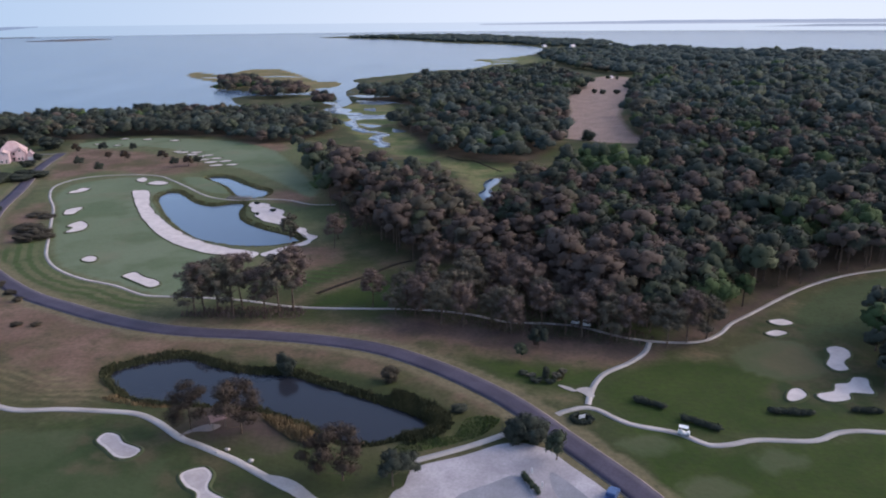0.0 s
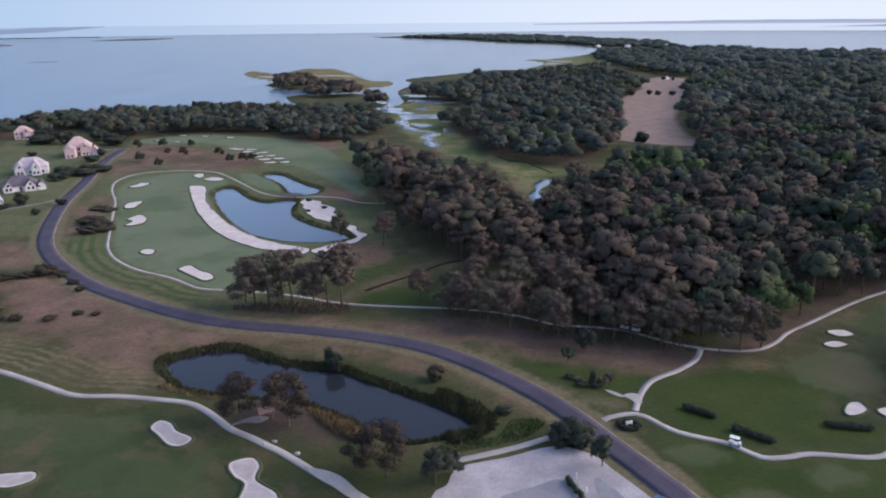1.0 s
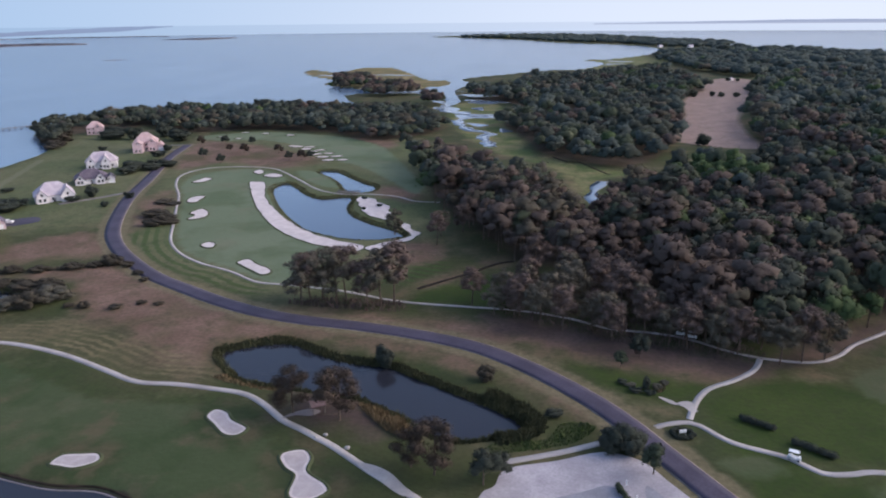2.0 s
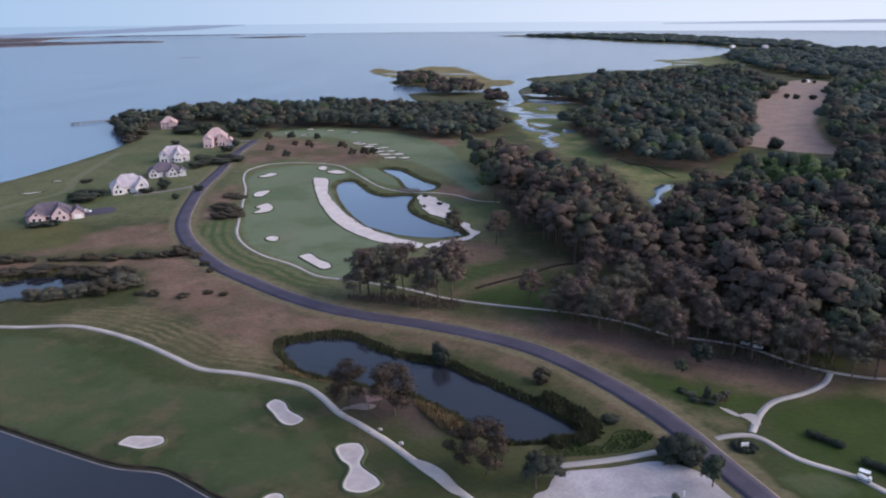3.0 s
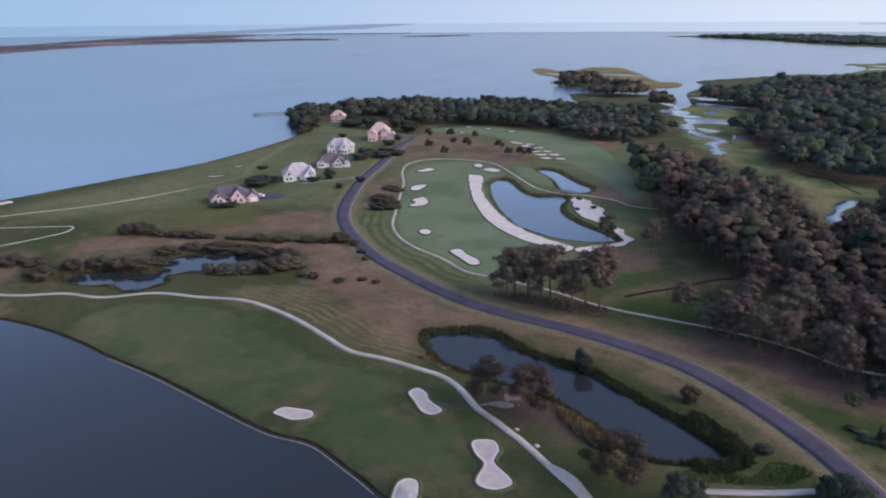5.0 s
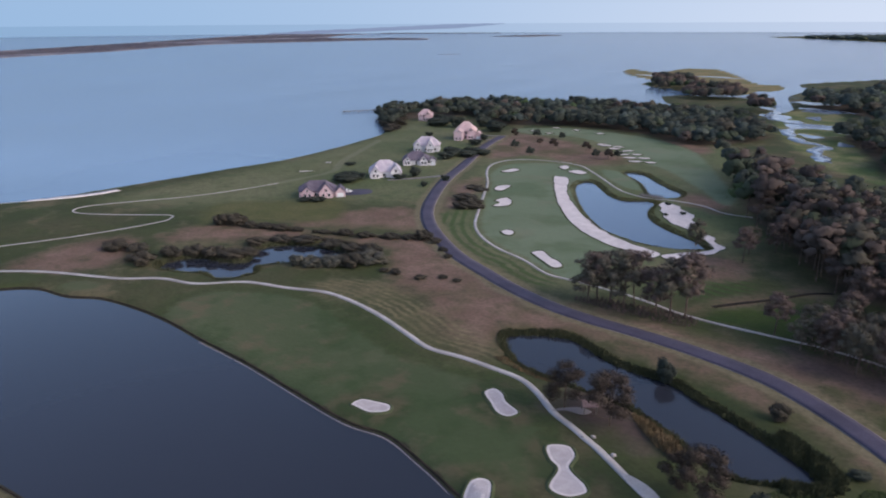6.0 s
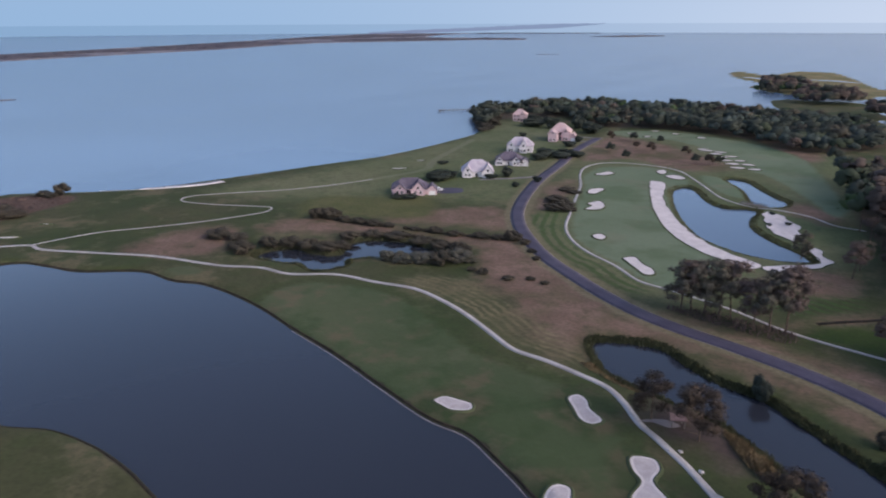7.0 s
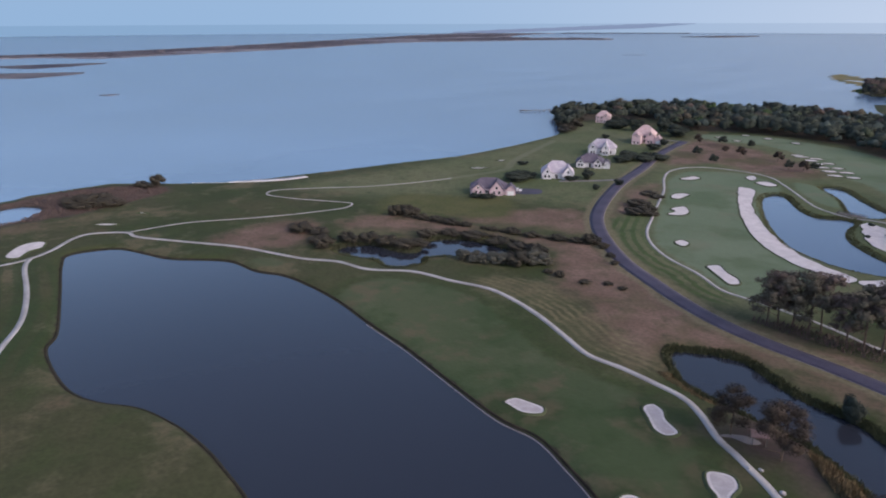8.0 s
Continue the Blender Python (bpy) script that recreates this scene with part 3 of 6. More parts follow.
    c = n.mix(n.math("MULTIPLY", n.ramp(n.math("MULTIPLY_ADD", wobble, 0.5, n.attribute("fairway")), -7.0, -2.0), 0.55), c, (0.04, 0.06, 0.02))
    mown = region("fairway", 1.2, 0.12)
    c = n.mix(mown, c, fair)
    deep = n.mix(n.ramp(broad, 0.35, 0.7), (0.04, 0.06, 0.026), (0.056, 0.074, 0.034))
    c = n.mix(region("deep_fairway", 1.5, 0.2), c, deep)
    # Far fairways: aerial haze painted in as a paler green
    pale = n.mix(n.ramp(broad, 0.35, 0.7), (0.11, 0.14, 0.082), (0.138, 0.162, 0.102))
    pale = n.mix(n.ramp(n.noise(24, 4), 0.5, 0.75, 0, 0.6), pale, (0.155, 0.145, 0.095))
    pale = n.mix(n.ramp(n.noise(38, 4, None, 0.6), 0.5, 0.64, 0, 0.6), pale, (0.078, 0.11, 0.055))
    hazed_turf = region("pale_fairway", 1.5, 0.25)
    c = n.mix(hazed_turf, c, pale)
    collar = n.ramp(n.math("MULTIPLY_ADD", wobble, 0.45, n.attribute("near_bunker")), -6.5, -1.5, 0.0, 0.8)
    c = n.mix(collar, c, n.mix(n.ramp(n.noise(7, 3), 0.42, 0.62), (0.034, 0.05, 0.02), (0.085, 0.07, 0.04)))
    tee = region("tee", 1.0, 0.12)
    c = n.mix(n.math("MULTIPLY", tee, 0.8), c, n.mix(n.ramp(mid, 0.3, 0.7), (0.06, 0.078, 0.036), (0.085, 0.09, 0.05)))
    c = n.mix(n.math("MULTIPLY", region("green_centre", 1.5, 0.3), 0.6), c, (0.10, 0.085, 0.05))
    mown = n.math("MAXIMUM", n.math("MAXIMUM", mown, hazed_turf), tee)
    c = n.mix(region("lawn", 3.0, 0.6), c, n.mix(n.ramp(mid, 0.3, 0.7), (0.075, 0.08, 0.028), (0.105, 0.098, 0.04)))
    verge = n.ramp(n.math("MULTIPLY_ADD", wobble, 0.4, n.attribute("road_edge")), 4.2, 6.5, 1.0, 0.0)
    c = n.mix(n.math("MULTIPLY", verge, 0.8), c, (0.17, 0.14, 0.085))
    c = n.mix(n.math("MULTIPLY", region("mown_rows", 4.0, 1.0), 0.55), c, n.mix(n.ramp(mid, 0.3, 0.7), (0.10, 0.082, 0.046), (0.135, 0.115, 0.06)))
    rows = n.math("SINE", n.math("MULTIPLY", n.math("MULTIPLY_ADD", wobble, 0.42, n.attribute("from_path")), 2.3))
    rows = n.math("MULTIPLY", n.ramp(rows, -0.5, 0.9), region("mown_rows", 3.0, 0.5))
    c = n.mix(n.math("MULTIPLY", rows, n.ramp(n.noise(12, 3), 0.35, 0.65, 0.2, 0.75)), c, (0.19, 0.155, 0.085))
    plough = n.mix(n.ramp(mid, 0.3, 0.7), (0.26, 0.185, 0.16), (0.32, 0.23, 0.195))
    c = n.mix(region("ploughed", 3.0, 0.3), c, plough)
    marsh = n.mix(n.ramp(n.noise(24, 5, None, 0.7), 0.38, 0.62), (0.085, 0.115, 0.038), (0.19, 0.17, 0.08))
    c = n.mix(region("marsh", 4.0, 1.5), c, marsh)
    c = n.mix(region("island", 5.0, 2.0), c, n.mix(n.ramp(n.noise(30, 4), 0.35, 0.65), (0.14, 0.125, 0.055), (0.235, 0.18, 0.085)))
    c = n.mix(region("scrub", 4.0, 1.5), c, n.mix(n.ramp(mid, 0.3, 0.7), (0.06, 0.043, 0.04), (0.12, 0.08, 0.068)))
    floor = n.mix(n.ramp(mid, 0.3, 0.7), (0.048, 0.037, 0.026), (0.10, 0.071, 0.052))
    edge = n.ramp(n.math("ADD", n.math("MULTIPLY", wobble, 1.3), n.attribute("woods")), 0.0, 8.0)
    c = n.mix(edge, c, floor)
    bank = n.ramp(n.math("MULTIPLY_ADD", wobble, 0.06, n.attribute("shore")), 0.3, 1.0, 1.0, 0.0)
    c = n.mix(n.math("MULTIPLY", bank, 0.85), c, (0.035, 0.03, 0.024))
    rough_turf = n.math("SUBTRACT", 1.0, n.math("MULTIPLY", mown, 0.75))
    c = n.mix(n.math("MULTIPLY", rough_turf, n.ramp(n.noise(3.5, 4, None, 0.65), 0.45, 0.75, 0, 0.4)), c, (0.03, 0.034, 0.017))
    c = n.mix(n.math("MULTIPLY", rough_turf, n.ramp(fine, 0.3, 0.8, 0, 0.4)), c, (0.028, 0.032, 0.016))
    c = n.mix(n.ramp(n.math("MULTIPLY_ADD", wobble, 0.2, n.attribute("track")), 1.2, 2.6, 0.4, 0.0), c, (0.17, 0.155, 0.105))
    n.bump(fine, 0.5, 0.25)
    return n.done(c)
# ---- shape tools ----
rng = np.random.default_rng(7)


def spline(pts, closed=True, n=6):
    """A smooth curve through plan points: n steps from point to point."""
    p = np.array(pts, float)
    k = len(p)
    out = []
    for i in range(k if closed else k - 1):
        q = [p[(i + j) % k] if closed else p[min(max(i + j, 0), k - 1)] for j in (-1, 0, 1, 2)]
        for s in np.arange(n) / n:
            out.append(0.5 * (2 * q[1] + (q[2] - q[0]) * s + (2 * q[0] - 5 * q[1] + 4 * q[2] - q[3]) * s**2
                              + (3 * q[1] - q[0] - 3 * q[2] + q[3]) * s**3))
    if not closed:
        out.append(p[-1])
    return np.array(out)


def edge_distance(x, y, line, closed=True, reach=60.0):
    """Distance to a line; for a closed one it is negative outside. Beyond reach it stays at that."""
    x, y = np.asarray(x, float), np.asarray(y, float)
    out = np.full(x.shape, -reach if closed else reach)
    lo, hi = line.min(0) - reach, line.max(0) + reach
    near = (x > lo[0]) & (x < hi[0]) & (y > lo[1]) & (y < hi[1])
    if not near.any():
        return out
    px, py = x[near], y[near]
    best, inside = np.full(px.shape, 1e12), np.zeros(px.shape, bool)
    ends = np.roll(line, -1, 0) if closed else line[1:]
    for (ax, ay), (bx, by) in zip(line, ends):
        ex, ey = bx - ax, by - ay
        s = np.clip(((px - ax) * ex + (py - ay) * ey) / (ex * ex + ey * ey + 1e-9), 0, 1)
        best = np.minimum(best, (px - ax - s * ex) ** 2 + (py - ay - s * ey) ** 2)
        if closed and ay != by:
            inside ^= ((ay > py) != (by > py)) & (px < (bx - ax) * (py - ay) / (by - ay) + ax)
    d = np.minimum(np.sqrt(best), reach)
    out[near] = np.where(inside, d, -d) if closed else d
    return out


def mesh_of(name, verts, faces, slots=None, smooth=False):
    """A mesh from arrays; all faces have the same number of corners."""
    verts, faces = np.asarray(verts, np.float32), np.asarray(faces, np.int32)
    me = bpy.data.meshes.new(name)
    me.vertices.add(len(verts))
    me.vertices.foreach_set("co", verts.ravel())
    me.loops.add(faces.size)
    me.loops.foreach_set("vertex_index", faces.ravel())
    me.polygons.add(len(faces))
    me.polygons.foreach_set("loop_start", np.arange(0, faces.size, faces.shape[1], dtype=np.int32))
    if slots is not None:
        me.polygons.foreach_set("material_index", np.asarray(slots, np.int32))
    me.update(calc_edges=True)
    if smooth:
        me.polygons.foreach_set("use_smooth", np.ones(len(faces), bool))
    return me


def put(name, me, materials, parent=None, label="", category="", group="", kind="", at=None):
    ob = new(name, me)
    for m in materials if isinstance(materials, (list, tuple)) else [materials]:
        me.materials.append(m)
    if parent:
        ob.parent = parent
    if at is not None:
        ob.matrix_basis = at
    return tagged(ob, label, category, group, kind)


def part(name, bm, material, parent, label=""):
    me = bpy.data.meshes.new(name)
    bm.to_mesh(me)
    bm.free()
    return put(name, me, material, parent, label)


def thing(name, at, label, category, group=""):
    ob = new(name)
    ob.empty_display_size = 0.3
    ob.matrix_basis = at
    return tagged(ob, label, category, group)


# ---- height of the land ----
COAST = np.concatenate([spline(COAST_A, False), spline(COAST_B, False), [(560, 2250), (720, 1700), (960, 1470), (1500, 1180), (2900, 900), (2900, -2400), (-900, -2400), (-700, -300)]])
ISLAND = spline(ISLE)
WATERS = {"lake": spline(LAKE), "reed_pond": spline(POND_NEAR), "meadow_pond": spline(POND_MEADOW), "fairway_pond": spline(POND_GOLF), "tee_pond": spline(POND_TEE), "inlet": spline(INLET)}
MARSHES = [spline(MARSH), ISLAND, spline(MARSH_FAR)]


def height(x, y):
    x, y = np.asarray(x, float), np.asarray(y, float)
    base = 1.15 + 0.22 * np.sin(x / 23 + 1) * np.cos(y / 31) + 0.18 * np.sin((x + y) / 47)
    for m in MARSHES:
        base = base - (base - 0.4) * np.clip(edge_distance(x, y, m) / 12 + 0.5, 0, 1)
    dry = np.maximum(edge_distance(x, y, COAST), edge_distance(x, y, ISLAND))
    for w in WATERS.values():
        dry = np.minimum(dry, -edge_distance(x, y, w))
    return np.clip(dry * 0.4, -2.0, base)


def ground_z(x, y):
    return float(height(np.array([x]), np.array([y]))[0])


def ribbon(name, line, width, rise, material, thick=0.12, across=3):
    """A paved strip on the ground with its own thickness."""
    line = np.array(line)
    d = np.gradient(line, axis=0)
    side = np.stack([-d[:, 1], d[:, 0]], 1) / np.linalg.norm(d, axis=1)[:, None]
    width = np.broadcast_to(width, len(line))[:, None]
    cols = [line + side * width * (k / (across - 1) - 0.5) for k in range(across)]
    n = len(line)
    z = [height(c[:, 0], c[:, 1]) + rise for c in cols]
    verts = [np.column_stack([cols[0], z[0] - thick])] + [np.column_stack([c, h]) for c, h in zip(cols, z)] + [np.column_stack([cols[-1], z[-1] - thick])]
    m = len(verts)
    i = np.arange(n - 1)
    faces = np.concatenate([np.stack([i + k * n, i + 1 + k * n, i + 1 + (k + 1) * n, i + (k + 1) * n], 1) for k in range(m - 1)])[:, ::-1]
    return mesh_of(name, np.concatenate(verts), faces)


def dense(line, step):
    """The same line with points at even steps."""
    line = np.asarray(line, float)
    run = np.r_[0, np.cumsum(np.linalg.norm(np.diff(line, axis=0), axis=1))]
    at = np.linspace(0, run[-1], max(2, int(run[-1] / step)))
    return np.column_stack([np.interp(at, run, line[:, 0]), np.interp(at, run, line[:, 1])])


def patch(name, outline, rise, rings=((1.0, 0.0),)):
    """A patch on the ground with rings towards its middle: each a share of the outline and a height over the ground."""
    c = outline.mean(0)
    n = len(outline)
    verts = []
    for share, up in rings:
        p = c + (outline - c) * share
        verts.append(np.column_stack([p, height(p[:, 0], p[:, 1]) + rise + up]))
    me = bpy.data.meshes.new(name)
    bm = bmesh.new()
    loops = [[bm.verts.new(v) for v in ring] for ring in verts]
    for a, b in zip(loops, loops[1:]):
        for i in range(n):
            bm.faces.new((a[i], a[(i + 1) % n], b[(i + 1) % n], b[i]))
    bmesh.ops.triangle_fill(bm, use_beauty=True, use_dissolve=False, edges=[bm.edges.get((loops[-1][i], loops[-1][(i + 1) % n])) or bm.edges.new((loops[-1][i], loops[-1][(i + 1) % n])) for i in range(n)])
    inner = [e for e in bm.edges if not e.is_boundary and e.calc_length() > 2.0]
    if inner:
        bmesh.ops.subdivide_edges(bm, edges=inner, cuts=2, use_grid_fill=True)
        bmesh.ops.triangulate(bm, faces=bm.faces[:])
        co = np.array([v.co for v in bm.verts])
        for v, z in zip(bm.verts, height(co[:, 0], co[:, 1])):
            v.co.z = z + rise
    bmesh.ops.recalc_face_normals(bm, faces=bm.faces)
    for f in bm.faces:
        if f.normal.z < 0:
            f.normal_flip()
    bm.to_mesh(me)
    bm.free()
    return me
# ---- the land: one sheet from under the drone to the far shores ----
def steps(lo, hi, fine, end_lo, end_hi, grow=1.07):
    mid = list(np.arange(lo, hi, fine))
    up, s = [hi], fine
    while up[-1] < end_hi:
        s *= grow
        up.append(up[-1] + min(s, 120))
    down, s = [lo], fine
    while down[-1] > end_lo:
        s *= grow
        down.append(down[-1] - min(s, 120))
    return np.array(down[:0:-1] + mid + up)


gx, gy = steps(-350, 210, 2.2, -1000, 3000), steps(40, 420, 2.2, -2500, 4100, 1.035)
GX, GY = [a.ravel() for a in np.meshgrid(gx, gy)]
GZ = height(GX, GY)
i = (np.arange(len(gy) - 1)[:, None] * len(gx) + np.arange(len(gx) - 1)).ravel()
quads = np.stack([i, i + 1, i + 1 + len(gx), i + len(gx)], 1)
wet = (GZ[quads] < -1.9).all(1)
me = mesh_of("ground", np.column_stack([GX, GY, GZ]), quads[~wet], smooth=True)
WOOD_MAIN = np.array(W_MAIN_FRONT + [(700, 300), (1700, 300), (1480, 1130), (930, 1420), (690, 1640), (540, 1900), (400, 1900)] + W_MAIN_TOP[::-1], float)
WOODS = [WOOD_MAIN, spline(W_MID), spline(W_BELT), spline(W_TIP)]


def union(shapes, reach=40):
    d = np.full(GX.shape, -float(reach))
    for s in shapes:
        d = np.maximum(d, edge_distance(GX, GY, np.asarray(s), True, reach))
    return d


REGIONS = {
    "fairway": union([spline(s) for s in (FAIR_LAKE,)]),
    "deep_fairway": union([spline(FAIR_EAST)]),
    "pale_fairway": union([spline(s) for s in (FAIRWAY_LOOP, FAIR_FAR, TEE_D)]),
    "scrub": union([spline(SCRUB), spline(DIRT_TREES), spline(DIRT_PINES), spline(DIRT_EAST)]),
    "tee": union([spline(s) for s in (GREEN_EAST, TEE_A, TEE_B, TEE_C, GREEN_LAKE)]),
    "light_rough": union([spline(HAZE_LOOP), spline(HAZE_HOUSES), spline(HAZE_FAR)]),
    "from_loop": edge_distance(GX, GY, spline(PATH_LOOP, False, 3), False, 60),
    "from_spur": edge_distance(GX, GY, spline(PATH_SPUR, False, 3), False, 40),
    "west_stripes": union([spline([(-292, 40), (-276, 58), (-240, 55), (-212, 43), (-190, 30), (-190, 8), (-230, 14), (-270, 25)])]),
    "mown_bands": union([spline(BANDS_BEND), spline(BANDS_PINES)]),
    "dry": union([spline(s) for s in (MEADOW_ROAD, MEADOW_STRIP, MEADOW_RED, MEADOW_TOP, MEADOW_POND, MEADOW_SHOULDER, MEADOW_PINES, MEADOW_FAR, MEADOW_BUNKER, DRY_DITCH, MEADOW_LAWN, MEADOW_TAIL, MEADOW_THICKET)]),
    "mown_rows": union([spline(MOW)]),
    "from_path": edge_distance(GX, GY, spline(PATH_LAKE, False, 3), False, 60),
    "ploughed": union([spline(FIELD)]),
    "marsh": union(MARSHES),
    "island": union([ISLAND]),
    "green_centre": union([spline(GREEN_EAST_CENTRE)]),
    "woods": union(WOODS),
    "shore": -union([w for w in WATERS.values()]),
    "lush": union([spline(LUSH_PATH), spline(LUSH_EAST), spline(LUSH_PINES), spline(LUSH_LOT)]),
    "track": edge_distance(GX, GY, spline(TRACK_LAWN, False, 4), False, 40),
    "lawn": union([spline(LAWN)]),
    "near_bunker": union([spline(p) for k, p in BUNKERS.items() if k.split("_")[0] in ("lake", "east")], 12),
    "road_edge": edge_distance(GX, GY, spline(ROAD, False, 4), False, 40),
}
for key, values in REGIONS.items():
    me.attributes.new(key, "FLOAT", "POINT").data.foreach_set("value", values.astype(np.float32))
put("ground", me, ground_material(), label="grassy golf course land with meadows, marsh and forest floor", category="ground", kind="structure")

# ---- waters ----
ring = np.array([(4950 * math.cos(a), 4950 * math.sin(a)) for a in np.linspace(0, 2 * math.pi, 97)[:-1]])
bm = bmesh.new()
bm.faces.new([bm.verts.new((*p, 0)) for p in ring])
me = bpy.data.meshes.new("bay_water")
bm.to_mesh(me)
bm.free()
put("bay_water", me, BAY, label="calm blue bay water at dusk", category="water", kind="structure")
for key, line in WATERS.items():
    d = np.gradient(line, axis=0)
    out = line + 2.5 * np.stack([d[:, 1], -d[:, 0]], 1) / np.linalg.norm(d, axis=1)[:, None] * (1 if np.sum(line[:, 0] * np.roll(line[:, 1], -1) - line[:, 1] * np.roll(line[:, 0], -1)) > 0 else -1)
    bm = bmesh.new()
    vs = [bm.verts.new((*p, 0.03)) for p in out[::2]]
    bmesh.ops.triangle_fill(bm, use_beauty=True, edges=[bm.edges.new((vs[k], vs[(k + 1) % len(vs)])) for k in range(len(vs))])
    bmesh.ops.recalc_face_normals(bm, faces=bm.faces)
    for f in bm.faces:
        if f.normal.z < 0:
            f.normal_flip()
    me = bpy.data.meshes.new(key)
    bm.to_mesh(me)
    bm.free()
    pale = key in ("fairway_pond", "tee_pond", "inlet")
    put(key, me, POND_BLUE if pale else POND, label="still pond water with the sky's blue in its colour" if pale else "still dark pond water between grassy banks", category="pond", kind="structure")
for x, y, a, b, turn in ((-100, 690, 12, 22, 20), (-86, 668, 9, 16, 60), (-58, 652, 8, 18, 80), (-70, 700, 6, 14, 10), (-112, 745, 8, 18, 30), (-120, 800, 9, 26, 0), (-60, 590, 6, 12, 40), (-35, 560, 5, 10, 15), (-128, 850, 8, 24, 20), (105, 1420, 14, 30, 70), (130, 1500, 12, 30, 60), (80, 1390, 10, 26, 80), (-78, 760, 14, 40, 60), (-150, 880, 10, 40, 75), (-215, 905, 9, 34, 80), (-330, 1110, 12, 40, 70), (-250, 1130, 8, 36, 75), (-90, 820, 12, 30, 70), (-70, 640, 9, 20, 70), (-30, 620, 7, 14, 75)):
    t = np.linspace(0, 2 * math.pi, 15)[:-1]
    w = 1 + 0.25 * np.sin(3 * t + x)
    c, s = math.cos(radians(turn)), math.sin(radians(turn))
    line = np.column_stack([x + w * (a * np.cos(t) * c - b * np.sin(t) * s), y + w * (a * np.cos(t) * s + b * np.sin(t) * c)])
    put("marsh_pool", patch("marsh_pool", line, 0.1), TIDAL, label="shallow still pool in the salt marsh", category="pool", kind="structure")
for pts, w in ((CREEK, 9.0), (CREEK_B, 6.5)):
    line = dense(spline(pts, False), 3.0)
    wide = w * (1 + 0.5 * np.sin(np.arange(len(line)) * 0.7) * np.sin(np.arange(len(line)) * 0.23))
    put("creek", ribbon("creek", line, wide, 0.12, TIDAL), TIDAL, label="narrow winding tidal creek through the marsh grass", category="creek", kind="structure")

def outward(line, d):
    """A closed outline moved outwards by d metres."""
    g = np.roll(line, -1, 0) - np.roll(line, 1, 0)
    n = np.stack([g[:, 1], -g[:, 0]], 1) / (np.linalg.norm(g, axis=1)[:, None] + 1e-9)
    area = np.sum(line[:, 0] * np.roll(line[:, 1], -1) - line[:, 1] * np.roll(line[:, 0], -1))
    return line + d * n * (1 if area > 0 else -1)


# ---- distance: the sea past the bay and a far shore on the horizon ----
# Self-lit colour for far shores, with the haze of distance painted in
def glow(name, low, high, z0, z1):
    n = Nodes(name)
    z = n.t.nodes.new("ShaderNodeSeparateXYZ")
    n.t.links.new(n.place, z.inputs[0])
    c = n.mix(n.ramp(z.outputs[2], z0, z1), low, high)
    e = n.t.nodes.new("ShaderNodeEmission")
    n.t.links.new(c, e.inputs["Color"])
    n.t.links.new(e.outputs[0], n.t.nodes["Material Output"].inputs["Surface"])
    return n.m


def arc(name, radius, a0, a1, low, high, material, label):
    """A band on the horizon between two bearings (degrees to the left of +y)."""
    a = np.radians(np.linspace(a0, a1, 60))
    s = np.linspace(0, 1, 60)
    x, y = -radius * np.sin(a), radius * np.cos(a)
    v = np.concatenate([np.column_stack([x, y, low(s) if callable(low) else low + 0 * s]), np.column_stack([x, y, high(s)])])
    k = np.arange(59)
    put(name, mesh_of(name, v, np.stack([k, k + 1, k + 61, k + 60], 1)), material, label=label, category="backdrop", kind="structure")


def islet(name, outline, up, material, label):
    """A low flat island or bar in the bay."""
    bm = bmesh.new()
    vs = [bm.verts.new((*p, up)) for p in outline]
    low = [bm.verts.new((p[0], p[1], -0.5)) for p in outward(outline, up * 2)]
    n = len(vs)
    for k in range(n):
        bm.faces.new((vs[k], low[k], low[(k + 1) % n], vs[(k + 1) % n]))
    bmesh.ops.triangle_fill(bm, use_beauty=True, edges=[bm.edges.get((vs[k], vs[(k + 1) % n])) for k in range(n)])
    bmesh.ops.recalc_face_normals(bm, faces=bm.faces)
    me = bpy.data.meshes.new(name)
    bm.to_mesh(me)
    bm.free()
    put(name, me, material, label=label, category="island", kind="structure")


islet("barrier_island", spline(BARRIER, True, 3), 0.9, BARRIER_MARSH, "low grey-brown marshy barrier island across the bay")
line = dense(np.array(BARRIER[-7:], float), 40.0)
put("beach", ribbon("beach", line, 80.0, 1.0, SAND), SAND, label="thin pale ocean beach along the barrier island", category="beach", kind="structure")
islet("marsh_bar", spline([(-1421, 238), (-1341, 391), (-1271, 271)], True, 5), 0.5, SCRUB_LAND, "thin dark marsh bar in the bay")
islet("marsh_bar", spline([(-1650, 326), (-1616, 519), (-1524, 356)], True, 5), 0.5, SCRUB_LAND, "thin dark marsh bar in the bay")
islet("marsh_bar", spline([(-915, 279), (-912, 290), (-905, 299), (-905, 284)], True, 5), 0.5, SCRUB_LAND, "small dark marsh bar in the bay")
islet("marsh_bar", spline([(-1034, 1550), (-1014, 1575), (-990, 1590), (-1005, 1560)], True, 5), 0.4, SCRUB_LAND, "small dark marsh bar in the bay")
islet("marsh_bar", spline([(-1872, 3305), (-1760, 3330), (-1666, 3328), (-1636, 3650), (-1750, 3720), (-1860, 3600)], True, 5), 1.0, SCRUB_LAND, "long low dark island far out in the bay")
